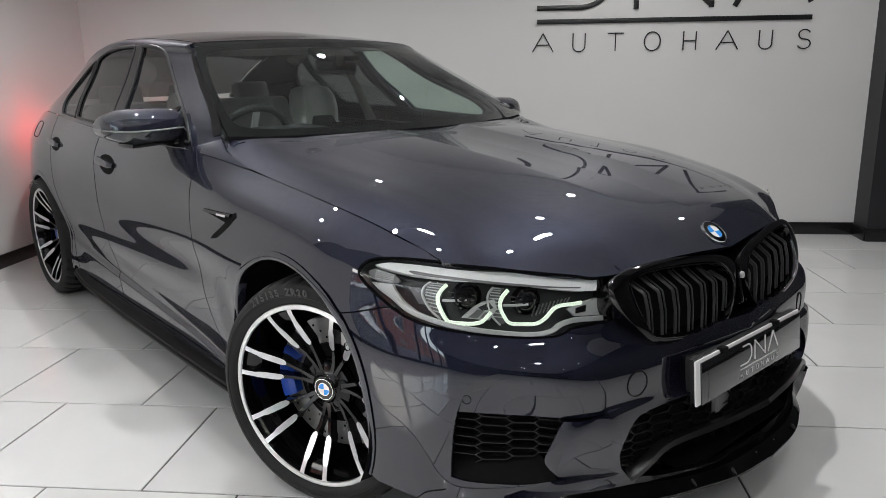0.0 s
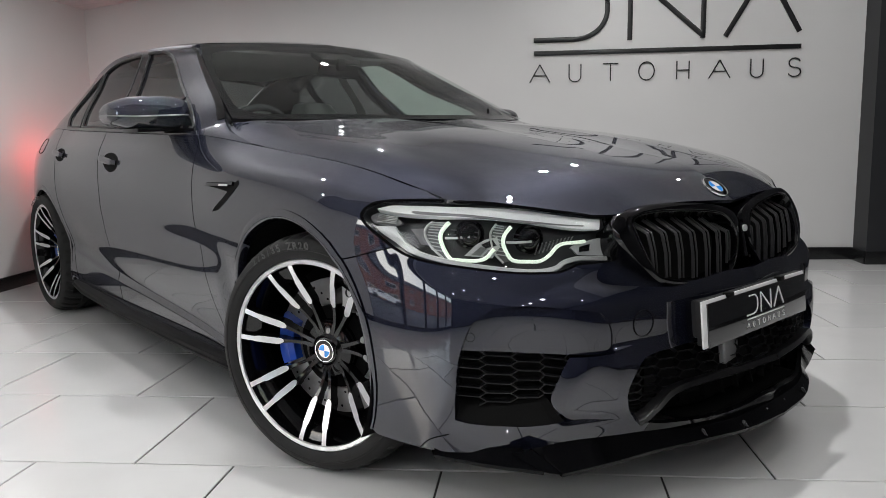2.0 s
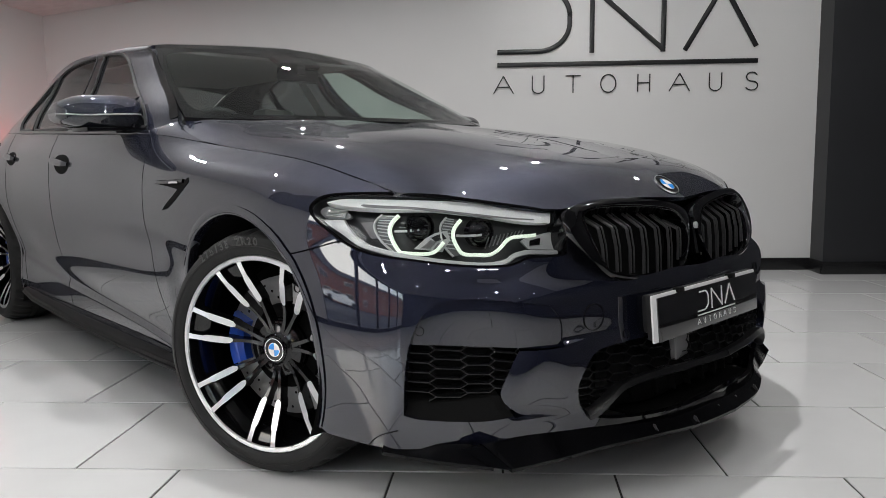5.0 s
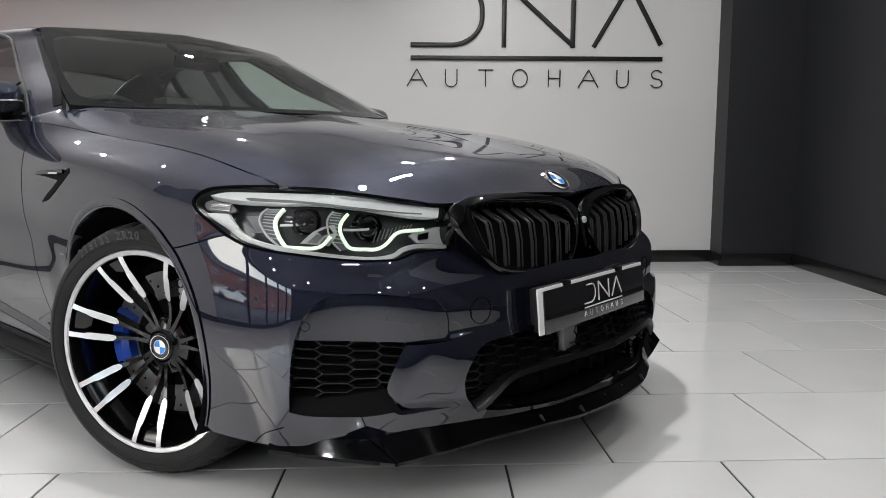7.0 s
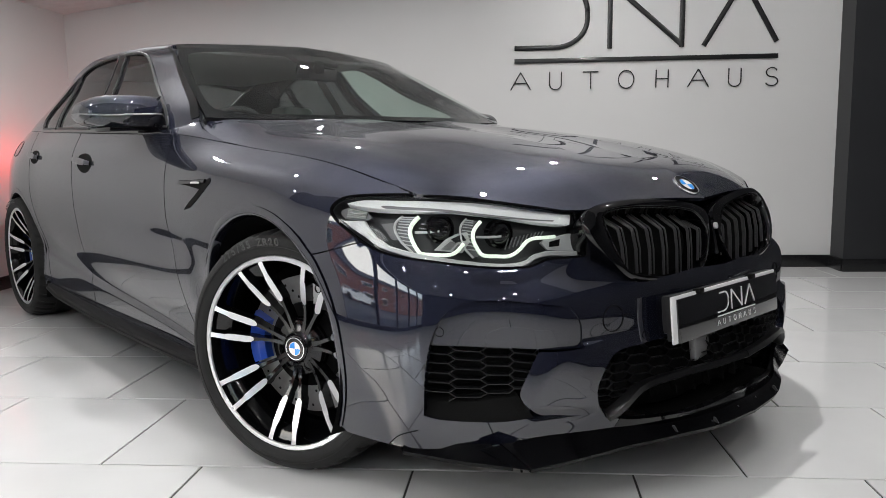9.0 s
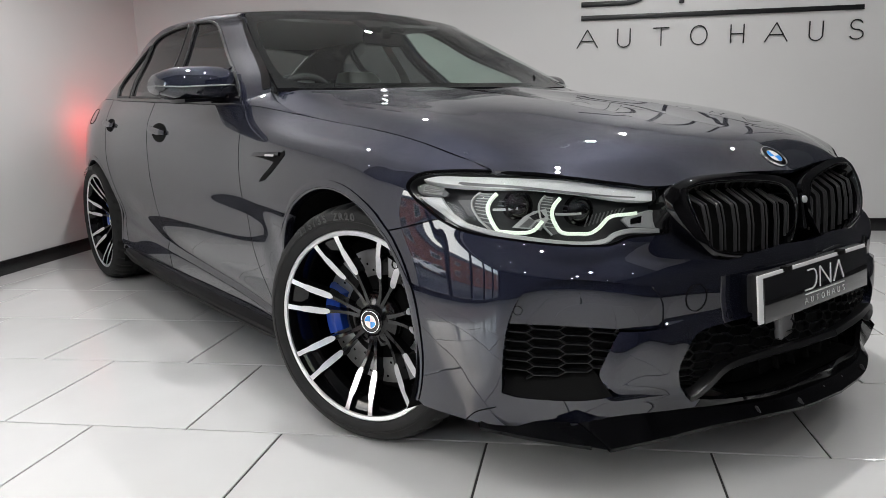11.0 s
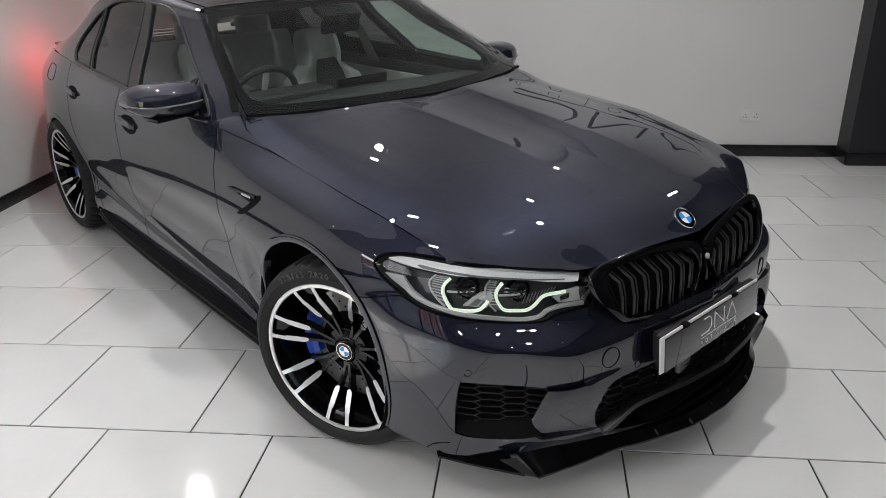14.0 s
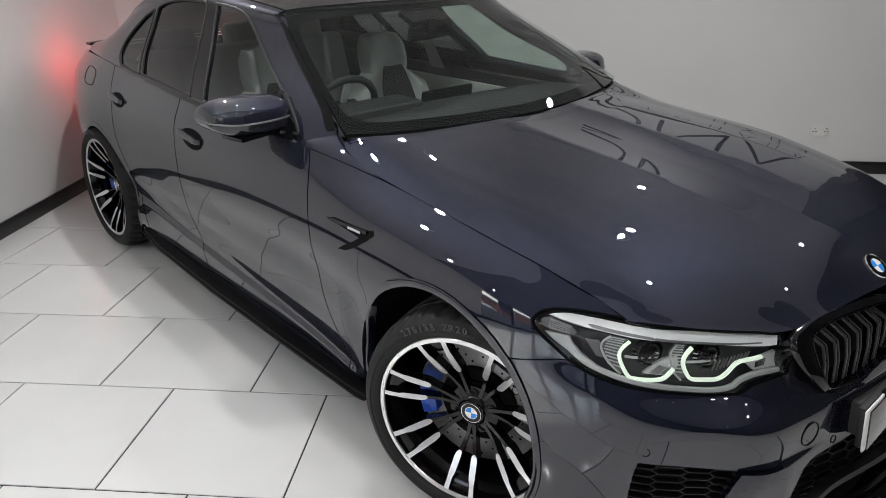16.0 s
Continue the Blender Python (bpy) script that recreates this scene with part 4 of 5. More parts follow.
d = patch("side", LAMP, (), off=-.001, flange=0, gap=.003)
for lampob, (V, N, F) in zip(lamps, (d, flip_y(*d))):
    ob = mesh_object("lens", V, F, LENS, lampob, "clear lens", normals=N)
    ob.visible_shadow = False
BROW = L((9.62, 5.12), (9.72, 5.24), (9.92, 5.40), (10.59, 5.66), (11.34, 5.88), (12.37, 5.92), (13.86, 5.93)) + L((13.80, 5.16), (12.37, 5.18), (11.36, 5.14), (10.86, 5.08), (10.38, 5.12), (10.0, 5.13))
lamp_panel("brow_strip", BROW, BROW_WHITE, -.016, "satin white upper strip", flange=.02)
lamp_panel("brow_slot", L((10.20, 5.22), (10.27, 5.28), (10.73, 5.27), (11.97, 5.24), (13.32, 5.42)) + L((13.30, 5.33), (11.91, 5.13), (10.71, 5.13), (10.29, 5.15)), SLOT_GREY, -.0155, flange=.004)
lamp_panel("reflector_facet", [(11.14, 4.24), (11.28, 4.46), (11.42, 4.58), (11.60, 4.66), (11.66, 4.48), (11.56, 4.26)], SATIN, -.036)
lamp_panel("reflector_facet", [(11.24, 4.27), (11.36, 4.44), (11.46, 4.42), (11.38, 4.28)], STEEL, -.032)
lamp_panel("reflector_facet", [(11.36, 4.48), (11.52, 4.60), (11.60, 4.50), (11.44, 4.42)], CHROME, -.032)
lamp_panel("reflector_facet", [(11.42, 4.28), (11.48, 4.40), (11.56, 4.42), (11.50, 4.28)], SLOT_GREY, -.031)
lamp_panel("reflector_facet", [(10.22, 4.66), (10.40, 4.72), (10.56, 4.34), (10.40, 4.30)], SLOT_GREY, -.040)
lamp_panel("fluted_reflector", L((10.52, 4.97), (10.45, 4.72), (10.47, 4.50), (10.60, 4.28), (10.80, 4.12)) + L((10.92, 4.15), (10.76, 4.34), (10.68, 4.52), (10.68, 4.72), (10.74, 4.95)), SLOT_GREY, -.040)
lamp_panel("fluted_reflector", L((11.56, 5.0), (11.48, 4.76), (11.50, 4.58), (11.58, 4.36), (11.72, 4.20)) + L((11.84, 4.26), (11.73, 4.38), (11.66, 4.55), (11.67, 4.72), (11.76, 4.97)), SLOT_GREY, -.040)
lamp_line("guide_edge", [(10.52, 4.97), (10.45, 4.72), (10.47, 4.50), (10.60, 4.28), (10.80, 4.12)], .005, .006, -.034, SATIN)
lamp_line("guide_edge", [(11.56, 5.0), (11.48, 4.76), (11.50, 4.58), (11.58, 4.36), (11.72, 4.20)], .005, .006, -.034, SATIN)
lamp_line("light_bar", [(10.78, 4.53), (10.96, 4.56), (11.15, 4.61)], .006, .004, -.026, SATIN)
lamp_line("light_bar", [(11.74, 4.58), (11.92, 4.60), (12.17, 4.65)], .006, .004, -.026, SATIN)
lamp_line("led_ring", [(10.77, 4.92), (10.71, 4.70), (10.71, 4.52), (10.79, 4.33), (10.92, 4.15), (11.0, 4.13), (11.2, 4.15), (11.35, 4.18), (11.46, 4.25), (11.56, 4.43)], .0088, .009, -.024, LED, "lit white light guide")
lamp_line("led_ring", [(11.80, 4.95), (11.70, 4.72), (11.69, 4.55), (11.76, 4.38), (11.86, 4.26), (12.09, 4.26), (12.34, 4.28), (12.55, 4.40), (12.74, 4.60), (12.97, 4.67), (13.45, 4.68)], .0088, .009, -.024, LED, "lit white light guide")
lamp_line("lower_trim", [(10.05, 4.32), (10.2, 4.18), (10.42, 4.09), (11.08, 4.06), (11.64, 4.06), (12.3, 4.07), (12.70, 4.13), (12.92, 4.24), (13.3, 4.27), (13.95, 4.15)], .013, .012, -.022, SATIN)
lamp_panel("outer_reflector", [(9.62, 4.60), (10.02, 4.66), (10.07, 4.50), (10.20, 4.28), (10.46, 4.12), (10.38, 4.06), (10.08, 4.20), (9.80, 4.42)], SATIN, -.022)
lamp_panel("side_reflector", L((9.62, 5.08), (9.50, 4.86), (9.62, 4.68), (9.95, 4.68), (10.1, 4.80), (9.98, 5.05)), SLOT_GREY, -.03)
lamp_panel("inner_block", [(13.05, 4.55), (13.15, 4.62), (13.62, 4.66), (13.93, 4.70), (13.96, 4.22), (13.3, 4.36)], SATIN, -.026)
lamp_panel("inner_block_slot", [(13.30, 4.55), (13.62, 4.58), (13.62, 4.40), (13.32, 4.42)], GLOSS_BLACK, -.023)
for u, w in ((11.12, 4.66), (12.15, 4.70)):
    p, nor = on("side", [(u, w), (u + .01, w)], -.05, 1)
    m = Matrix.Translation(p[0]) @ Vector(nor[0] * .3 + np.array([.9, -.2, 0])).to_track_quat("Z", "Y").to_matrix().to_4x4()
    lamp_pair("projector", lathe([(.036, -.01), (.036, .012), (.031, .016), (.030, .010)], 32, m), GLOSS_BLACK)
    lamp_pair("projector_lens", lathe([(.030, .010), (.026, .017), (.018, .022), (.009, .0245), (.0005, .025)], 32, m), GLOSS_BLACK, "dark projector lens")
    for k in (-1, 1):
        lamp_line("rib", [(u - .30, w + .02 + .05 * k), (u + .15, w + .05 * k)], .004, .012, -.035, CHROME)
for k in range(10):
    lamp_line("fluting", [(10.49 + .022 * max(k - 5, 0), 4.93 - .075 * k), (10.70 + .022 * max(k - 5, 0), 4.93 - .075 * k)], .0025, .004, -.037, SATIN, n=1)
    lamp_line("fluting", [(11.52 + .02 * max(k - 5, 0), 4.95 - .068 * k), (11.69 + .02 * max(k - 5, 0), 4.95 - .068 * k)], .0025, .004, -.037, SATIN, n=1)
    lamp_line("fluting", [(12.25 + .085 * k, 4.40 + .028 * k), (12.33 + .085 * k, 4.62 + .03 * k)], .0025, .004, -.035, STEEL, n=1)
for k in range(5):
    lamp_line("fluting", [(9.66, 4.74 + .065 * k), (10.02, 4.76 + .06 * k)], .0035, .004, -.027, STEEL, n=2)
strip("headlight_seal", LAMP, .0065, .008, -.003, BORDER, n=1, closed=True)

# kidney grilles
def kidney():
    o, i = smooth_line(KID_OUT, 6, True), smooth_line(KID_IN, 6, True)

    def resample(l, n=96):
        c = np.mean(i, 0)
        a = np.arctan2((l[:, 1] - c[1]) * .075, (l[:, 0] - c[0]) * .13)
        k = np.argsort(a)
        t = np.linspace(-math.pi, math.pi, n, endpoint=False)
        return np.c_[np.interp(t, a[k], l[k, 0], period=2 * math.pi), np.interp(t, a[k], l[k, 1], period=2 * math.pi)]

    o, i = resample(o), resample(i)
    rows = []
    for f, off in ((.04, -.075), (0, -.012), (.03, .001), (.12, .008), (.5, .012), (.86, .012), (.96, .008), (1.0, .0), (1.0, -.07)):
        l = o + (i - o) * f
        n = normals_at("kidney", l[:, 0], l[:, 1], False)
        rows.append(kidney_net.at(l[:, 0], l[:, 1]) + n * off)
    obs = pair("kidney_grille", loft(rows, True), GLOSS_BLACK, car, "gloss black kidney grille")
    line = [tuple(p) for p in i]
    pl = patch("kidney", line, (), off=-.068, flange=0, gap=-.004)
    for g, (V, N, F) in zip(obs, (pl, flip_y(*pl))):
        mesh_object("grille_back", V, F, DARK, g, normals=N)
    p, n = on("kidney", KID_IN, .010, 6, True)
    bm = sweep(p, n, .003, .003, True)
    part("grille_edge", mirrored(bm), CHROME_DARK, obs[1])
    part("grille_edge", bm, CHROME_DARK, obs[0])
    for k in range(7):
        u = 1.30 + (3.46 - 1.30) * k / 6
        c = cut(line, u + .001)
        if not c:
            continue
        lo, hi = c
        kink = lo + (hi - lo) * .70
        for du, wide in ((-.03, .0095), (.075, .003)):
            l = np.array([(u + du - .06, hi - .02, -.036), (u + du, kink + .03, .000), (u + du, kink - .08, .001), (u + du, lo + (hi - lo) * .4, -.003), (u + du, lo + .06, -.010)])
            nn = normals_at("kidney", l[:, 0], l[:, 1], False)
            pts = kidney_net.at(np.clip(l[:, 0], 0, 4), l[:, 1]) + nn * l[:, 2:]
            bm = sweep(pts, nn, wide, .004)
            part("slat", mirrored(bm), SLAT, obs[1])
            part("slat", bm, SLAT, obs[0])


SLAT = mat("gloss_black_slat", (.05, .05, .052), .28, .3, .3)
CHROME_DARK = mat("dark_chrome", (.12, .12, .125), .15, 1.0)
kidney()
bm = box_bm((.03, .018, .10), Matrix.Translation((.812, MID, .655)) @ pose(0, 0, 0, 0, -12, 0), .006)
part("grille_centre_bar", bm, GLOSS_BLACK, car)
part("grille_camera", lathe([(.0095, 0), (.0095, .006), (.006, .008), (.0005, .0085)], 20, Matrix.Translation((.824, MID, .69)) @ pose(0, 0, 0, 0, 80, 0)), SATIN, car, "small silver front camera")


# honeycomb intake grilles
def honeycomb(name, line, off, hu, hw, u0, w0, material):
    """A net of long hexagons inside an outline: hu, hw are a cell's pitch."""
    segs = []
    t = hu * .22
    for j in range(-14, 15):
        for i in range(-14, 15):
            cu, cw = u0 + i * hu, w0 + (j + (i % 2) * .5) * hw
            right, ur, ul = (cu + hu / 2 + t * .55, cw), (cu + hu / 2 - t * .55, cw + hw / 2), (cu - hu / 2 + t * .55, cw + hw / 2)
            lr = (cu + hu / 2 - t * .55, cw - hw / 2)
            segs += [(ul, ur), (ur, right), (right, lr)]
    poly = np.array(line)
    bm = bmesh.new()
    for a, b in segs:
        q = np.array([a, b])
        q[:, 0] = np.clip(q[:, 0], 0, 16)
        if not inside(q[:, 0], q[:, 1], line).any():
            continue
        nn = normals_at("side", q[:, 0], q[:, 1], False)
        p = shaped_side(q[:, 0], q[:, 1]) + nn * off
        if np.linalg.norm(p[1] - p[0]) < .004:
            continue
        s = sweep(p, nn, .0032, .016)
        me = bpy.data.meshes.new("tmp")
        s.to_mesh(me)
        s.free()
        bm.from_mesh(me)
        bpy.data.meshes.remove(me)
    return pair(name, bm, material, car, "black honeycomb grille")


MESH_BLACK = mat("black_mesh_plastic", (.0045, .0045, .005), .3, bump=.1, scale=500)
MESH = L((11.05, 2.10), (11.84, 2.14), (12.56, 2.10)) + L((12.56, 2.08), (12.38, 1.76), (12.20, 1.38)) + [(12.1, 1.33), (11.8, 1.28), (10.96, 1.12)] + L((10.95, 1.26), (10.99, 1.68), (11.05, 2.08))
honeycomb("intake_grille", MESH, -.040, .40, .155, 11.1, 1.98, MESH_BLACK)
UPPER = L((16, 2.05), (15.0, 1.95), (14.47, 1.90), (14.13, 1.84), (13.93, 1.60), (13.80, 1.30), (13.92, .9), (14.08, .66)) + L((14.15, .80), (14.44, 1.22), (14.85, 1.30), (16, 1.31))
honeycomb("centre_intake_grille", UPPER, -.030, .24, .155, 14.0, 1.80, MESH_BLACK)
for line, name in ((INTAKE, "intake_back"), (CENTRE + [(16, 1.2)], "centre_intake_back")):
    panel_pair(name, "side", line, DARK, car, off=-.085, flange=0, gap=-.02)
# dark ledge below the outer intake and the bar across the centre intake
front_line, _ = on("side", [(10.90, .86), (11.2, .80), (11.52, .79), (11.97, .75), (12.2, .78), (12.45, .83)], -.003, 6)
back_line, _ = on("side", [(10.90, 1.13), (11.2, 1.16), (11.5, 1.22), (11.8, 1.29), (11.95, 1.32), (12.12, 1.35)], -.052, 6)
pair("intake_ledge", loft([front_line - np.array([0, 0, .006]), front_line, back_line, back_line + np.array([-.02, .01, .02])]), DARK, car)
strip("intake_bar", [(14.02, .60), (14.10, .70), (14.25, 1.02), (14.44, 1.24), (14.85, 1.33), (15.4, 1.34), (16, 1.34)], .020, .03, .002, MESH_BLACK)
for k in range(5):
    strip("intake_rib", [(14.62 + .30 * k, 1.28), (14.63 + .30 * k, .6)], .004, .02, -.06, DARK, n=3)
rad = part("radar_sensor", box_bm((.02, .105, .078), Matrix.Translation((.856, -.118, .378)) @ pose(0, 0, 0, 0, -6, 8), .009, 3), mat("grey_radar_cover", (.22, .22, .225), .4), car, "grey radar sensor cover")

# bumper trims
def ring_on(name, u, w, r, thick, material, off=.0005, surf="side"):
    c, n = on(surf, [(u, w), (u + .001, w)], off, 1)
    m = Matrix.Translation(c[0]) @ Vector(n[0]).to_track_quat("Z", "Y").to_matrix().to_4x4()
    return pair(name, lathe([(r, -.004), (r, .0006), (r - thick, .0006), (r - thick, -.004)], 40, m), material, car)


ring_on("tow_eye_cover", 14.08, 2.52, .034, .0016, DARK, .0012)
for u, w in ((11.19, 2.30), (14.53, 2.06), (9.27, 3.03)):
    ring_on("parking_sensor", u, w, .0115, .0012, DARK, .001, "scoop" if 11 < u < 12 else "side")
# sculpted edge of the bumper over the intake, and its corner joints
strip("bumper_joint", [(10.45, .02), (10.62, .30), (10.90, .52)], .003, .003, .0003, DARK, n=4)

# front splitter: a blade at each corner, a winglet, and the lip across the middle
T1 = [(.47, -.858, .204), (.56, -.812, .207), (.66, -.745, .214)]
B1 = [(.485, -.874, .183), (.60, -.805, .173), (.721, -.733, .170)]
T2 = [(.650, -.715, .213), (.70, -.660, .224), (.76, -.55, .228), (.80, -.455, .220), (.838, -.385, .209), (.885, -.28, .205), (.918, -.15, .206), (.928, MID, .207)]
B2 = [(.757, -.710, .169), (.775, -.65, .168), (.805, -.545, .167), (.835, -.43, .168), (.872, -.365, .175), (.905, -.29, .180), (.946, -.16, .181), (.962, MID, .181)]
for top_line, low_line, both in ((T1, B1, False), (T2, B2, True)):
    n = 5 if both else 3
    a, b = smooth_line(top_line, n), smooth_line(low_line, n)
    low = b + np.array([-.003, .002, -.010])
    back = a + np.array([-.09, .05, -.016])
    bm = loft([a + np.array([-.03, .03, .002]), a, b, low, back])
    if both:
        c = mirrored(bm)
        me = bpy.data.meshes.new("tmp")
        c.to_mesh(me)
        c.free()
        bm.from_mesh(me)
        bpy.data.meshes.remove(me)
        part("front_splitter", bm, SPLITTER_BLACK, car, "gloss black front splitter", angle=18)
    else:
        pair("splitter_blade", bm, SPLITTER_BLACK, car)
fin = [(.650, -.772, .206), (.721, -.735, .170), (.759, -.712, .168), (.690, -.741, .219)]
bm = bmesh.new()
v = [bm.verts.new(p) for p in fin] + [bm.verts.new((x - .004, y + .003, z - .003)) for x, y, z in fin]
for f in ((0, 1, 2, 3), (7, 6, 5, 4), (0, 4, 5, 1), (1, 5, 6, 2), (2, 6, 7, 3), (3, 7, 4, 0)):
    bm.faces.new([v[k] for k in f])
pair("splitter_winglet", bm, GLOSS_BLACK, car)
for y in (-.30, -.17, -.04):
    bm = bmesh.new()
    x = .938 + .55 * min(y + .19, 0) * .75
    pts = [(x - .008, 0, .200), (x - .002, 0, .200), (x + .008, 0, .186), (x - .008, 0, .188)]
    vs = [[bm.verts.new((px_, y + s * .002, pz)) for px_, _, pz in pts] for s in (-1, 1)]
    bm.faces.new(vs[0])
    bm.faces.new(vs[1])
    for k in range(4):
        bm.faces.new((vs[0][k], vs[0][(k + 1) % 4], vs[1][(k + 1) % 4], vs[1][k]))
    pair("splitter_fin", bm, SLAT, car)

# show plate
plate = part("show_plate", box_bm((.006, .600, .122), None, .003), PLATE_WHITE, car, "black dealer show plate with white edge and logo")
plate.matrix_local = Matrix.Translation((.888, -.022, .478)) @ pose(0, 0, 0, 0, -5, 0)
part("plate_face", box_bm((.005, .580, .114), Matrix.Translation((.0045, .0115, -.0045)), .002), PLATE, plate)
part("plate_holder", box_bm((.02, .585, .118), Matrix.Translation((-.013, .003, .003)), .005), TRIM_BLACK, plate)
part("plate_bracket", box_bm((.045, .52, .10), Matrix.Translation((-.045, .0, .006)), .01), TRIM_BLACK, plate)
for y in (-.165, .135):
    part("plate_clip", box_bm((.022, .026, .014), Matrix.Translation((.004, y, .060)), .004), DARK, plate)
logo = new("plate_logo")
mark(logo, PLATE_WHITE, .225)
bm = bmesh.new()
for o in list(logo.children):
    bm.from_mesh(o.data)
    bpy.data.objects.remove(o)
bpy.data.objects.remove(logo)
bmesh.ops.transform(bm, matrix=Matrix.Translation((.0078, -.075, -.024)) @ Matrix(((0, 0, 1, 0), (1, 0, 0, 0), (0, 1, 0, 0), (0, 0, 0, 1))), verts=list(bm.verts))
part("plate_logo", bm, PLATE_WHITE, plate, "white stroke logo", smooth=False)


# round emblems with blue and white quarters
def emblem(parent, m, r, rim=CHROME):
    top = part("emblem", lathe([(r, -.003), (r, .002), (r * .97, .004), (r * .93, .004), (r * .90, .002)], 48, m), rim, parent, "round emblem with blue and white quarters")
    part("emblem_band", lathe([(r * .91, .0018), (r * .60, .0026), (r * .59, .0026)], 48, m), GLOSS_BLACK, top)
    for k in range(4):
        bm = bmesh.new()
        c0 = bm.verts.new((0, 0, .0032))
        ring = [bm.verts.new((r * .57 * math.cos(t), r * .57 * math.sin(t), .003)) for t in np.linspace(k * math.pi / 2, (k + 1) * math.pi / 2, 9)]
        for p, q in zip(ring, ring[1:]):
            bm.faces.new((c0, p, q))
        bmesh.ops.transform(bm, matrix=m, verts=list(bm.verts))
        part("emblem_quarter", bm, BLUE if k % 2 else WHITE, top)
    ring = lathe([(r * .60, .002), (r * .60, .0038), (r * .56, .0038), (r * .56, .002)], 40, m)
    part("emblem_ring", ring, CHROME, top)
    return top


k = min(np.linspace(6, 7, 200), key=lambda q: abs(bumped_hood(np.array(q), np.array(5.92))[0] - .742))
n = Vector(normals_at("hood", np.array([k]), np.array([5.92]), True)[0])
m = Matrix.Translation(bumped_hood(np.array(k), np.array(5.92))) @ n.to_track_quat("Z", "Y").to_matrix().to_4x4()
emblem(car, m @ pose(0, 0, .001), .041)

# ---- the car: wheels and brakes ----
def wheel_parts(parent, steer):
    """A wheel in its own frame: z outwards, y up. Its outer lip lies at z = 0."""
    w = part("wheel", lathe([(.2815, -.008), (.2815, -.001), (.279, .001), (.2675, .001), (.2655, -.003)], 96), SILVER, parent, "black alloy wheel with machined twin spokes")
    part("barrel", lathe([(.2665, -.003), (.260, -.02), (.256, -.06), (.251, -.14), (.252, -.22), (.272, -.235)], 72), RIMBLACK, w)
    prof = [(0.2751, -.232), (0.3086, -.247), (0.3388, -.235), (0.3491, -.215), (0.3517, -.19), (0.3521, -.176), (0.3465, -.174), (0.3465, -.166), (0.3526, -.164), (0.3530, -.140), (0.3465, -.138), (0.3465, -.128), (0.3530, -.126), (0.3530, -.104), (0.3465, -.102), (0.3465, -.094),
            (0.3526, -.092), (0.3521, -.06), (0.3504, -.042), (0.3478, -.030), (0.3435, -.018), (0.3371, -.006), (0.3276, .004), (0.3155, .010), (0.3138, .0125), (0.3086, .0135), (0.3069, .0115), (0.2983, .0115), (0.2897, .008), (0.2832, .003), (0.2809, -.003), (0.2793, -.010)]
    steps = 216
    bm = bmesh.new()
    rings = []
    for r, h in prof:
        ring = []
        for k in range(steps):
            rr = r
            if -.095 < h < -.012 and r > .340 and k % 6 in (0, 1):
                rr = r - .0065
            if h < -.19 and r > .34 and k % 6 in (3, 4):
                rr = r - .006
            t = 2 * math.pi * (k + (h + .12) * 22) / steps
            ring.append(bm.verts.new((rr * math.cos(t), rr * math.sin(t), h)))
        rings.append(ring)
    for p, q in zip(rings, rings[1:]):
        for k in range(steps):
            bm.faces.new((p[k], p[(k + 1) % steps], q[(k + 1) % steps], q[k]))
    part("tyre", bm, RUBBER, w, "low-profile black rubber tyre", angle=28)
    # raised size marking on the sidewall
    text = "275/35 ZR20"
    for k, ch in enumerate(text):
        if ch == " ":
            continue
        cu = bpy.data.curves.new("letter", "FONT")
        cu.body, cu.size, cu.extrude, cu.align_x, cu.offset = ch, .029, .0007, "CENTER", .0009
        ob = new("letter", cu)
        me = bpy.data.meshes.new_from_object(ob.evaluated_get(bpy.context.evaluated_depsgraph_get()))
        t = radians(124 - 3.65 * k)
        me.transform(Matrix.Translation((.3115 * math.cos(t), .3115 * math.sin(t), .0130)) @ pose(0, 0, 0, 0, 0, math.degrees(t) - 90) @ pose(0, 0, 0, 8, 0, 0))
        bpy.data.objects.remove(ob)
        bpy.data.curves.remove(cu)
        me.materials.clear()
        me.materials.append(LETTERING)
        new("raised_letter", me).parent = w
    # hub with bolt pockets
    part("hub", lathe([(.088, -.12), (.086, -.092), (.080, -.083), (.050, -.077), (.040, -.071), (.038, -.067), (.0005, -.067)], 48), RIMBLACK, w)
    for k in range(5):
        t = radians(90 + 72 * k)
        m = Matrix.Translation((.060 * math.cos(t), .060 * math.sin(t), -.081))
        part("bolt_pocket", lathe([(.0165, .002), (.0165, .0045), (.0145, .0045), (.0145, -.02), (.0005, -.02)], 20, m), DARK, w)
        part("wheel_bolt", lathe([(.009, -.018), (.009, -.008), (.006, -.006), (.0005, -.006)], 6, m), STEEL, w)
    emblem(w, Matrix.Translation((0, 0, -.065)), .034, CHROME)

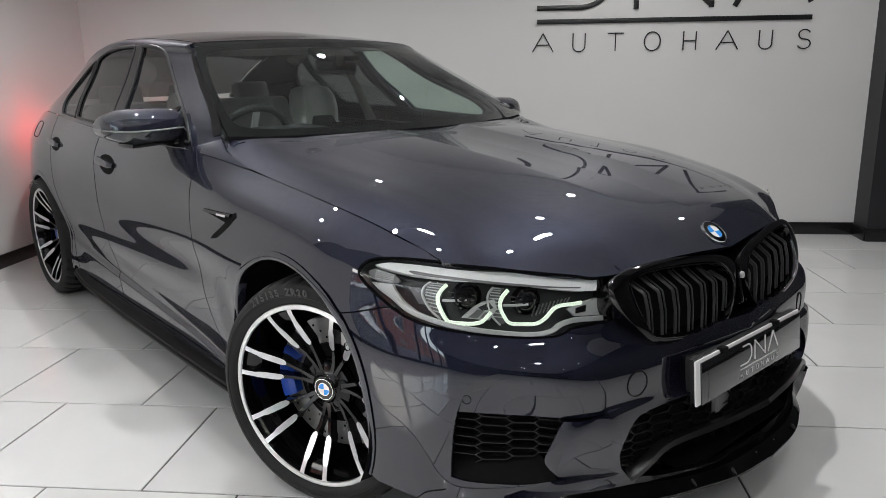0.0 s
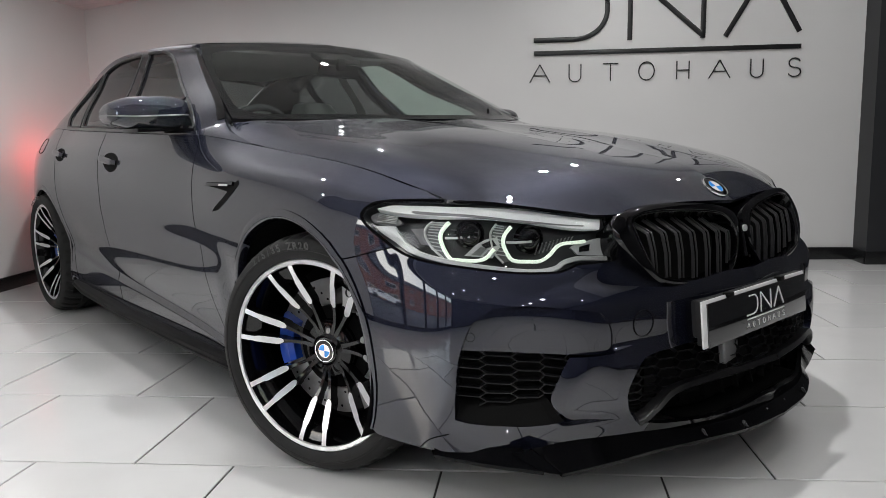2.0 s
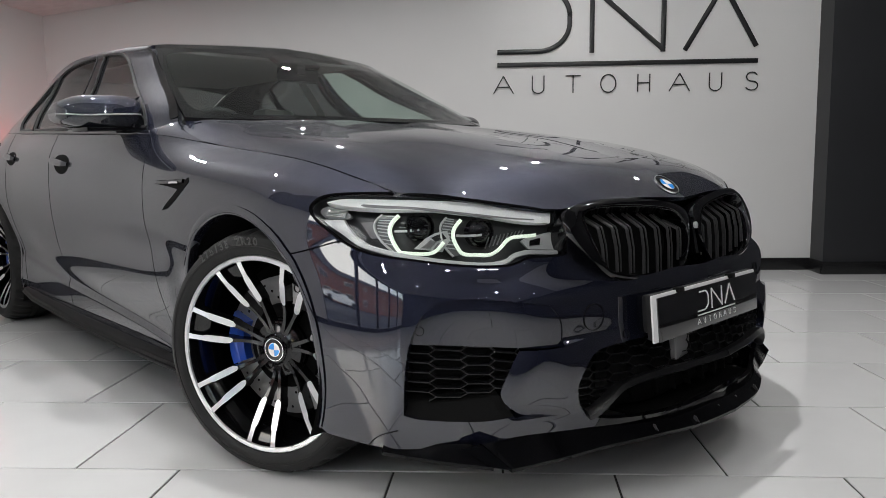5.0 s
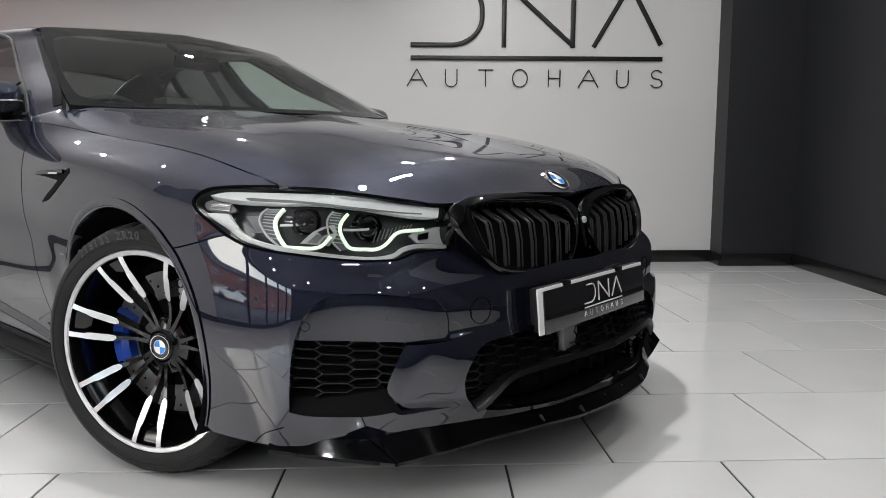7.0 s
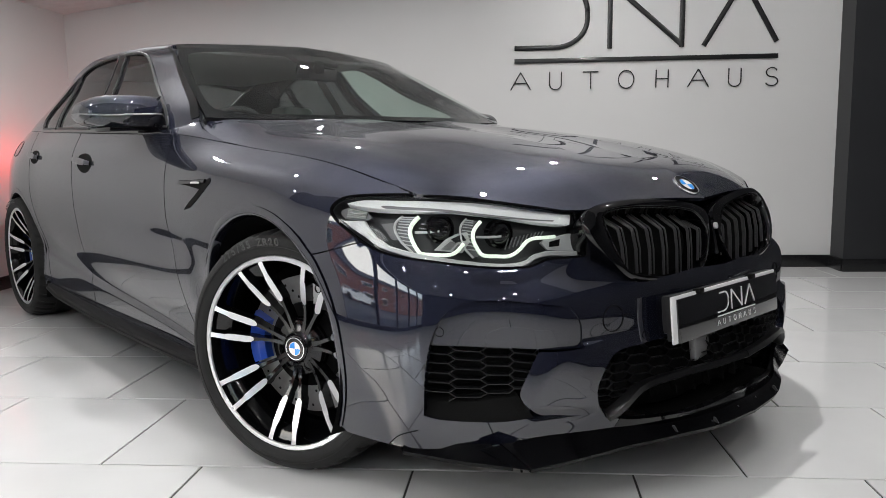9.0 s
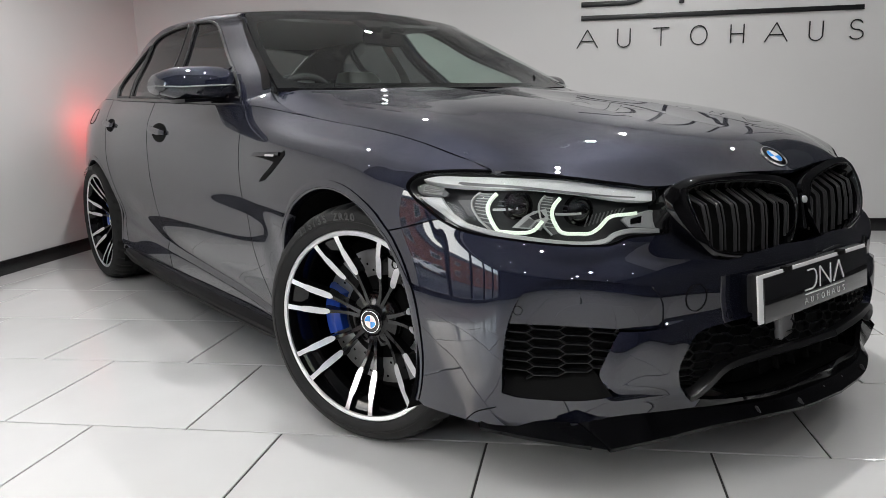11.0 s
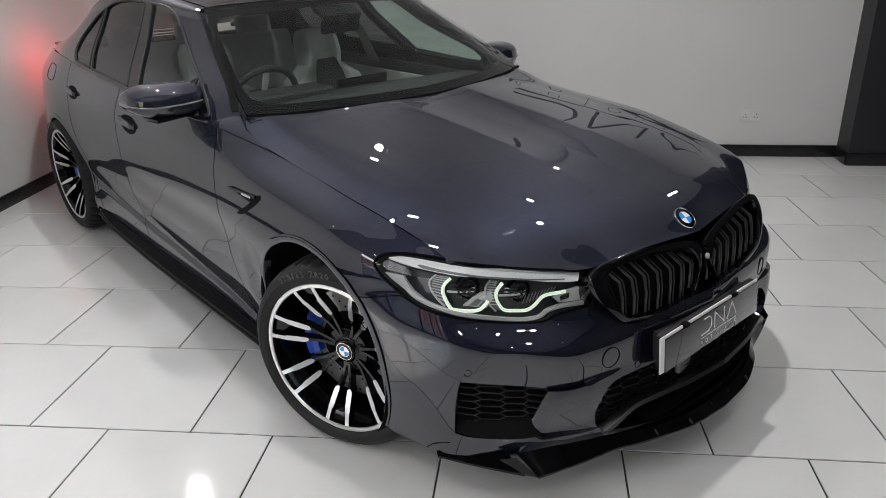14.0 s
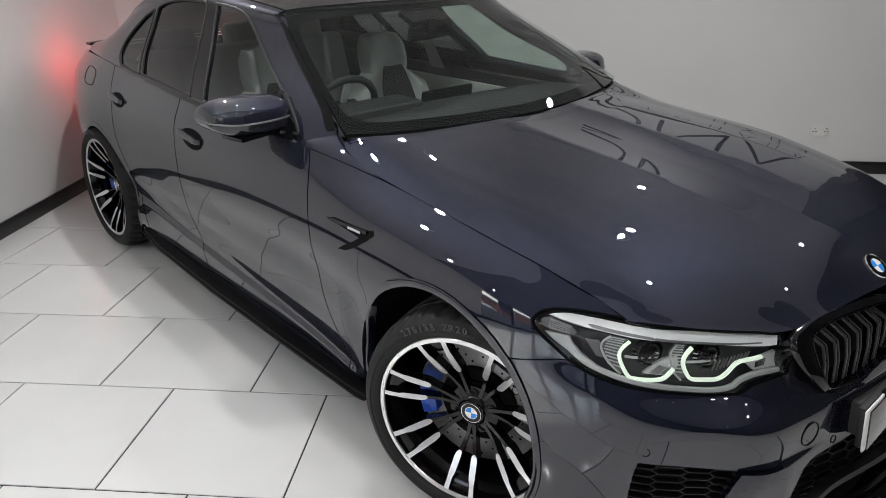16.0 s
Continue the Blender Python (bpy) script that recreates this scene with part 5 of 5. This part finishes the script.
    def spoke(phi, s):
        e = np.array([math.cos(phi), math.sin(phi), 0])
        q = np.array([-math.sin(phi), math.cos(phi), 0])
        z = np.array([0, 0, 1.0])
        black, face, edge = [], [], []
        for r, off, wd, h in ((.050, .006, .014, -.077), (.085, .0105, .0105, -.073), (.12, .0175, .0095, -.063), (.142, .0235, .012, -.053), (.149, .0255, .019, -.050), (.160, .0275, .0225, -.044), (.200, .0325, .0225, -.025), (.213, .0345, .0215, -.019), (.222, .0365, .0165, -.015), (.25, .0405, .0165, -.006), (.273, .0435, .019, -.001)):
            c = e * r + q * off * s + z * h
            black.append([c + q * wd / 2, c - q * wd / 2, c - q * wd * .46 - z * .034, c + q * wd * .46 - z * .034])
            if r >= .142:
                wf = wd * (.5 if r < .145 else .88)
                cf = c + z * .0012
                face.append([cf + q * wf / 2, cf - q * wf / 2, cf - q * wf / 2 - z * .002, cf + q * wf / 2 - z * .002])
        bm = loft(black, True)
        bm.faces.new(list(bm.verts)[:4])
        sp = part("spoke", bm, RIMBLACK, w)
        bm = loft(face, True)
        bm.faces.new(list(bm.verts)[:4])
        part("spoke_face", bm, SILVER, w, "bright machined spoke face", smooth=False)

    for k in range(7):
        phi = radians(-93 + 360 / 7 * k)
        for s in (-1, 1):
            spoke(phi, s)
        # recessed web between the two blades of a pair, at the rim
        rows = [[np.array([math.cos(phi), math.sin(phi), 0]) * r + np.array([-math.sin(phi), math.cos(phi), 0]) * y + np.array([0, 0, h]) for y in (-hw, 0, hw)] for r, hw, h in ((.222, .030, -.040), (.236, .032, -.026), (.255, .034, -.020), (.272, .036, -.012))]
        bm = loft(rows)
        part("rim_web", bm, RIMBLACK, w)
    return w


def wheel_matrix(c, n, lip):
    z = Vector(n).normalized()
    y = Vector((0, 0, 1))
    x = y.cross(z)
    m = Matrix((x, y, z)).transposed().to_4x4()
    m.translation = Vector(c) + z * lip
    return m


def brake(parent, m, side):
    m = m @ pose(0, 0, -.035)
    d = part("brake_disc", lathe([(.205, -.118), (.205, -.088), (.128, -.088), (.126, -.092)], 64, m), STEEL, parent, "drilled steel brake disc")
    part("disc_bell", lathe([(.127, -.095), (.124, -.080), (.10, -.076), (.06, -.074), (.0005, -.074)], 48, m), DARK, d)
    part("brake_shield", lathe([(.245, -.150), (.245, -.145), (.10, -.140), (.0005, -.140)], 48, m), DARK, parent)
    bm = bmesh.new()
    for k in range(54):
        t, r = 2 * math.pi * k / 54, (.143, .164, .186)[k % 3]
        h = lathe([(.0042, -.0875), (.0005, -.0873)], 8, Matrix.Translation((r * math.cos(t), r * math.sin(t), 0)))
        me = bpy.data.meshes.new("tmp")
        h.to_mesh(me)
        h.free()
        bm.from_mesh(me)
        bpy.data.meshes.remove(me)
    bmesh.ops.transform(bm, matrix=m, verts=list(bm.verts))
    tagged(part("disc_hole", bm, DARK, d), kind="stuff")
    ang = np.linspace(radians(153), radians(201), 12) if side > 0 else np.linspace(radians(-21), radians(27), 12)
    rows = []
    for k, t in enumerate(ang):
        e = np.array([math.cos(t), math.sin(t), 0])
        g = .82 + .18 * math.sin(math.pi * (k + .5) / len(ang))
        rows.append([e * .138 + (0, 0, -.088), e * .140 + (0, 0, -.060), e * .156 + (0, 0, -.050), e * .188 * (.96 + .04 * g) + (0, 0, -.052), e * .200 * (.96 + .04 * g) + (0, 0, -.070), e * .202 + (0, 0, -.12), e * .138 + (0, 0, -.12)])
    bm = loft(rows, True)
    vs = list(bm.verts)
    bm.faces.new(vs[:7])
    bm.faces.new(vs[-7:])
    bmesh.ops.transform(bm, matrix=m, verts=list(bm.verts))
    part("brake_caliper", bm, CALIPER, parent, "blue painted brake caliper")


STEER = radians(20)
placements = [((.004, -.868, .353), (math.sin(STEER), -math.cos(STEER), 0), 1), ((-2.965, -.808, .353), (0, -1, 0), 1), ((-.05, .868 + 2 * MID, .353), (-math.sin(STEER), math.cos(STEER), 0), -1), ((-2.965, .808 + 2 * MID, .353), (0, 1, 0), -1)]
first_wheel = None
for c, n, s in placements:
    m = wheel_matrix(c, n, .072)
    brake(car, m, s)
    if first_wheel is None:
        first_wheel = wheel_parts(car, STEER)
        first_wheel.matrix_local = m
    else:
        copy_thing(first_wheel, m)

# ---- the car: mirrors, handles, vents, trims ----
def mirror_unit():
    rows_top, rows_low = [], []
    for y, x0, x1, z0, zm, z1 in ((-.795, -1.085, -1.02, 1.035, 1.078, 1.128), (-.82, -1.135, -1.005, 1.026, 1.078, 1.142), (-.87, -1.17, -.998, 1.022, 1.076, 1.148), (-.93, -1.195, -1.005, 1.022, 1.074, 1.147), (-.99, -1.215, -1.025, 1.020, 1.072, 1.144), (-1.03, -1.222, -1.055, 1.032, 1.074, 1.130), (-1.054, -1.222, -1.085, 1.046, 1.076, 1.115), (-1.066, -1.215, -1.12, 1.064, 1.078, 1.092)):
        xc = (x0 + x1) / 2
        rows_top.append([(x0, y, zm), (x0, y, zm + (z1 - zm) * .6), (x0 + (x1 - x0) * .12, y, zm + (z1 - zm) * .92), (x0 + (x1 - x0) * .40, y, z1), (x0 + (x1 - x0) * .74, y, zm + (z1 - zm) * .93), (x0 + (x1 - x0) * .95, y, zm + (z1 - zm) * .60), (x1, y, zm)])
        rows_low.append([(x1, y, zm), (x0 + (x1 - x0) * .97, y, zm + (z0 - zm) * .5), (x0 + (x1 - x0) * .86, y, zm + (z0 - zm) * .92), (x0 + (x1 - x0) * .4, y, z0), (x0 + .004, y, zm + (z0 - zm) * .9), (x0, y, zm + (z0 - zm) * .5), (x0, y, zm)])

    def fine(rows):
        rows = [smooth_line(r, 3) for r in rows]
        cols = [smooth_line([r[k] for r in rows], 3) for k in range(len(rows[0]))]
        return [[c[k] for c in cols] for k in range(len(cols[0]))]

    top, low = fine(rows_top), fine(rows_low)
    bm = loft(top)
    for end in (top[0], top[-1]):
        bm.faces.new([bm.verts.new(tuple(p)) for p in end])
    obs = pair("door_mirror", bm, PAINT, car, "body-coloured door mirror with black lower half")
    bm = loft(low)
    for end in (low[0], low[-1]):
        bm.faces.new([bm.verts.new(tuple(p)) for p in end])
    for o, b in zip(obs, (bm, mirrored(bm))):
        part("mirror_lower_shell", b, MIRROR_LOW, o)
    line = np.array([r[-1] for r in top])
    bm = sweep(line + np.array([.002, -.002, -.004]), (0, 0, 1), .004, .005)
    for o, b in zip(obs, (bm, mirrored(bm))):
        part("mirror_indicator", b, STEEL, o, "slim clear indicator strip")
    horn = loft([[(-1.13, -.80, 1.126), (-1.06, -.80, 1.134), (-1.06, -.80, 1.118)], [(-1.12, -.785, 1.140), (-1.07, -.785, 1.143), (-1.07, -.785, 1.132)], [(-1.11, -.768, 1.149), (-1.09, -.768, 1.150), (-1.09, -.768, 1.146)]], True)
    for o, b in zip(obs, (horn, mirrored(horn))):
        part("mirror_horn", b, GLOSS_BLACK, o)
    obs[1].location = (.075, .0, -.03)
    base = box_bm((.12, .22, .016), Matrix.Translation((-1.08, -.90, 1.020)) @ pose(0, 0, 0, 2, 0, 8), .007)
    for o, b in zip(obs, (base, mirrored(base))):
        part("mirror_base_plate", b, GLOSS_BLACK, o)
    arm = loft([[(-1.10, -.84, 1.022), (-1.02, -.84, 1.026), (-1.02, -.84, 1.010), (-1.10, -.84, 1.008)], [(-1.02, -.80, 1.018), (-.94, -.80, 1.020), (-.94, -.80, 1.0), (-1.02, -.80, .998)], [(-.99, -.83, 1.0), (-.88, -.83, 1.004), (-.88, -.835, .985), (-.99, -.835, .985)]], True)
    for o, b in zip(obs, (arm, mirrored(arm))):
        part("mirror_arm", b, GLOSS_BLACK, o)


MIRROR_LOW = mat("dark_blue_grey_gloss", (.02, .022, .03), .15, .3, 1.0)
mirror_unit()
# black triangle at the mirror's foot
panel_pair("mirror_sail", "cabin", [(.70, .02), (.86, .25), (1.0, .86), (1.10, 1.25), (1.16, 1.2), (1.14, .2), (1.10, .02)], GLOSS_BLACK, car, off=.003)


def handle(u0, u1, w0, w1):
    # a flat dark ellipse replaces the hollow bowl, its shade put into the colour
    um, wm = (u0 + u1) / 2, (w0 + w1) / 2
    ring = [(um + (u1 - u0) / 2 * math.cos(t), wm + (w1 - w0) / 2 * math.sin(t)) for t in np.linspace(0, 2 * math.pi, 28, endpoint=False)]
    obs = panel_pair("door_handle", "side", ring, DARK, car, off=.0012, flange=.0, gap=0, label="body-coloured pull handle over a flat dark patch for the shaded recess")
    p, n = on("side", [(u0 - .03, wm + .05), (u0 + .05, wm + .03), (um, wm + .0), (u1 - .03, wm - .02)], .014, 5)
    p[0] -= n[0] * .012
    p[-1] -= n[-1] * .012
    bm = sweep(p, n, np.interp(np.linspace(0, 1, len(p)), [0, .2, .8, 1], [.016, .030, .028, .018]), .014)
    for o, b in zip(obs, (bm, mirrored(bm))):
        part("handle_bar", b, PAINT, o)


handle(4.30, 4.66, 4.70, 5.20)
handle(2.72, 3.05, 4.78, 5.20)

# fender vent: a dark blade over a slanted opening
VENT = [(6.50, 4.70), (6.82, 4.745), (7.04, 4.775), (7.10, 4.89), (7.125, 4.80), (7.05, 4.62), (6.94, 4.44), (6.80, 4.27), (6.68, 4.22), (6.76, 4.34), (6.89, 4.50), (6.97, 4.63), (6.77, 4.67)]
obs = panel_pair("fender_vent", "side", VENT, DARK, car, off=.002, gap=0, label="gloss black fender vent with badge bar")
p, n = on("side", [(6.58, 4.72), (6.85, 4.755), (7.06, 4.80)], .006, 5)
bm = sweep(p, n, .012, .008)
for o, b in zip(obs, (bm, mirrored(bm))):
    part("vent_blade", b, GLOSS_BLACK, o)
p, n = on("side", [(6.84, 4.735), (6.92, 4.745), (7.0, 4.75)], .010, 3)
bm = sweep(p, n, .008, .004)
for o, b in zip(obs, (bm, mirrored(bm))):
    part("vent_badge", b, CHROME, o)

# belt strip under the side glass, cowl, wipers, fuel flap
p, n = on("cabin", [(.95, .04), (1.6, .06), (2.5, .06), (3.5, .06), (4.3, .05)], .003, 6)
pair("belt_trim", sweep(p, n, .016, .010), GLOSS_BLACK, car)
def hood_row(k):
    return k if k <= 2 else 2 + (k - 2) * 2 if k < 3 else k + 1


def scuttle(k0, k1, material, name, both):
    rows = []
    for k in np.linspace(k0, k1, 12):
        h = bumped_hood(np.array(0.0), np.array(hood_row(k * 5 / 4)))
        s = screen_net.at(np.array(k), np.array(0.0))
        h = h + (.02, 0, -.012 if both else -.003)
        rows.append([h, (h * .5 + s * .5) + np.array([0, 0, -.008]), s + np.array([.004, 0, -.014])])
    bm = loft(rows)
    if not both:
        pair(name, bm, material, car)
        return
    c = mirrored(bm)
    me = bpy.data.meshes.new("tmp")
    c.to_mesh(me)
    c.free()
    bm.from_mesh(me)
    bpy.data.meshes.remove(me)
    part(name, bm, material, car)


scuttle(.55, 4, TRIM_BLACK, "scuttle_panel", True)
scuttle(0, .56, PAINT, "scuttle_corner", False)
strip("fuel_flap_line", [(1.75, 5.55), (2.05, 5.50), (2.10, 5.05), (1.80, 5.0), (1.72, 5.3)], .004, .002, .0005, DARK, n=4, closed=True)
# ---- the car: cabin ----
PILLAR_TRIM = mat("grey_pillar_trim", (.32, .32, .31), .8, bump=.1, scale=300)

def seat(y, front=True):
    x = -1.72 if front else -2.55
    top = new("seat")
    top.parent = car
    top["label"] = "light grey leather sports seat with dark centre"
    top.location = (x, y, .28)
    wd = .50
    rows = []
    for t, z, dx, half, thick in ((0, .20, -.06, .20, .10), (.2, .32, -.10, .24, .12), (.45, .48, -.15, .25, .11), (.6, .57, -.175, .265, .10), (.7, .63, -.195, .245, .10), (.8, .675, -.21, .175, .09), (.85, .71, -.22, .132, .085), (.93, .77, -.23, .138, .10), (1, .85, -.245, .132, .09), (1.04, .895, -.255, .11, .06), (1.06, .905, -.262, .06, .03)):
        rows.append([(dx + thick * .55, -half * .96, z), (dx + thick * .75, -half * .72, z), (dx + thick * .35, -half * .4, z), (dx + thick * .35, half * .4, z), (dx + thick * .75, half * .72, z), (dx + thick * .55, half * .96, z), (dx - thick * .3, half, z), (dx - thick * .5, 0, z), (dx - thick * .3, -half, z)])
    bm = loft([smooth_line(r, 3, True) for r in rows], True)
    bm.faces.new([v for v in list(bm.verts)[-27:]])
    part("backrest", bm, LEATHER, top)
    rows = []
    for z, dx, half in ((.36, -.062, .12), (.50, -.108, .12), (.64, -.155, .10), (.72, -.180, .075), (.745, -.186, .06)):
        rows.append([(dx + .05, -half, z), (dx + .058, 0, z), (dx + .05, half, z)])
    part("centre_panel", loft(rows), CABIN_DARK, top)
    part("headrest_badge", box_bm((.008, .06, .018), Matrix.Translation((-.172, 0, .735)) @ pose(0, 0, 0, 0, -18, 0), .003), SATIN, top)
    part("cushion", box_bm((.52, wd, .14), Matrix.Translation((.16, 0, .18)) @ pose(0, 0, 0, 0, -6, 0), .05, 3), LEATHER, top)
    return top


for y in (-.35 + MID, .35 + MID):
    seat(y)
bench = part("rear_bench", box_bm((.18, 1.30, .62), Matrix.Translation((-2.72, MID, .80)) @ pose(0, 0, 0, 0, -18, 0), .06, 3), LEATHER, car)
for y in (-.42, 0, .42):
    part("rear_headrest", box_bm((.09, .24, .15), Matrix.Translation((-2.83, y + MID, 1.13)) @ pose(0, 0, 0, 0, -12, 0), .035, 3), LEATHER, car)
rows = []
for x, z, half in ((-.62, 1.02, .66), (-.80, 1.02, .70), (-1.0, 1.005, .72), (-1.15, .98, .72), (-1.20, .93, .72), (-1.14, .80, .72), (-1.12, .55, .70)):
    rows.append([(x, y, z + .012 * math.cos(3 * y)) for y in np.linspace(-half, half, 13)])
part("dashboard", loft(rows), CABIN_DARK, car)
part("instrument_hood", box_bm((.18, .42, .05), Matrix.Translation((-1.10, -.36, 1.015)), .024, 3), CABIN_DARK, car)
part("centre_display", box_bm((.02, .30, .07), Matrix.Translation((-1.13, .09, 1.005)) @ pose(0, 0, 0, 0, 8, 0), .008), GLOSS_BLACK, car)
part("cabin_floor", box_bm((2.4, 1.5, .04), Matrix.Translation((-1.9, MID, .27))), CABIN_DARK, car)
part("centre_console", box_bm((1.1, .24, .30), Matrix.Translation((-1.55, MID, .45)), .05, 3), CABIN_DARK, car)
for s in (-1, 1):
    part("door_card", box_bm((2.1, .05, .62), Matrix.Translation((-1.85, MID + s * .80, .66)), .02), CABIN_DARK, car)
    part("door_card_leather", box_bm((1.7, .02, .22), Matrix.Translation((-1.75, MID + s * .765, .80)), .009), LEATHER, car)
for s in (-1, 1):
    part("inner_pillar_trim", loft([[(-1.90, MID + s * .775, .95), (-2.02, MID + s * .775, .95)], [(-1.92, MID + s * .665, 1.18), (-2.0, MID + s * .665, 1.18)], [(-1.97, MID + s * .58, 1.35), (-2.05, MID + s * .58, 1.35)]]), PILLAR_TRIM, car)
part("parcel_shelf", box_bm((.5, 1.3, .03), Matrix.Translation((-3.05, MID, 1.04)), .01), CABIN_DARK, car)
m = Matrix.Translation((-1.33, -.36, .955)) @ pose(0, 0, 0, 0, -64, 0)
wheel_ring = [(.182 * math.cos(t), .182 * math.sin(t), 0) for t in np.linspace(0, 2 * math.pi, 40, endpoint=False)]
bm = sweep(wheel_ring, (0, 0, 1), .032, .032, True, True)
bmesh.ops.transform(bm, matrix=m, verts=list(bm.verts))
sw = part("steering_wheel", bm, CABIN_DARK, car)
part("steering_hub", box_bm((.13, .16, .05), m, .02, 3), CABIN_DARK, sw)
for t in (0, 120, 240):
    part("steering_spoke", box_bm((.10, .03, .015), m @ pose(0, 0, 0, 0, 0, t) @ pose(.115, 0, 0), .005), SATIN, sw)
part("rear_view_mirror", box_bm((.03, .23, .065), Matrix.Translation((-1.17, MID, 1.285)) @ pose(0, 0, 0, 0, 10, 6), .012, 3), GLOSS_BLACK, car)
part("mirror_stalk", box_bm((.05, .05, .06), Matrix.Translation((-1.16, MID, 1.315)), .015), DARK, car)
part("sensor_housing", box_bm((.10, .22, .025), Matrix.Translation((-1.19, MID, 1.345)) @ pose(0, 0, 0, 0, 24, 0), .01), DARK, car)
part("headliner", box_bm((1.4, .96, .015), Matrix.Translation((-2.06, MID, 1.375)), .005), mat("grey_headliner", (.24, .24, .235), .9), car)

# ---- floor tiles ----
def lay(i, j):
    """Where the joint i along and j across the rows lies in the room: the courses run slightly out of true towards the back wall."""
    q = max(j, 0)
    return -1.8116 + .63435 * i + .00312 * j - .0074 * i * q + .0009 * q * q - .00142 * i * i, -.70955 + .01619 * i + .59684 * j - .00137 * i * q - .00725 * q * q - .0012 * i * i


def floor_tiles():
    floor = bpy.data.objects["floor"]
    inv = floor.matrix_world.inverted()
    rng = random.Random(4)
    gap, soft = .0033, .0014
    for j in range(-11, 8):
        shift = 0 if j % 2 == 0 else .5
        for n in range(-4, 10):
            i = n + shift
            quad = [Vector(lay(*c)) for c in ((i, j), (i + 1, j), (i + 1, j + 1), (i, j + 1))]
            mid = sum(quad, Vector((0, 0))) / 4
            rings = []
            for d, z in ((gap + soft, 0), (gap, -soft), (gap, -.010)):
                ring = []
                for k, c in enumerate(quad):
                    sx, sy = (1, -1, -1, 1)[k], (1, 1, -1, -1)[k]
                    # tiles at the walls are cut to fit
                    ring.append((min(max(c.x + sx * d, LEFT - .08 + d), RIGHT + .08 - d), min(max(c.y + sy * d, FRONT - .08 + d), BACK + .08 - d), z))
                rings.append(ring)
            if rings[0][1][0] - rings[0][0][0] < .05 or rings[0][3][1] - rings[0][0][1] < .05:
                continue
            lift, tx, ty = rng.uniform(-.0003, .0003), rng.uniform(-.0006, .0006), rng.uniform(-.0006, .0006)
            verts = [room(a, b, z + lift + tx * (a - mid.x) + ty * (b - mid.y)) for ring in rings for a, b, z in ring]
            faces = [(0, 1, 2, 3)] + [(r * 4 + k, r * 4 + 4 + k, r * 4 + 4 + (k + 1) % 4, r * 4 + (k + 1) % 4) for r in (0, 1) for k in range(4)]
            ob = mesh_object("tile", verts, faces, TILE, floor, smooth=False)
            ob.matrix_parent_inverse = inv


floor_tiles()
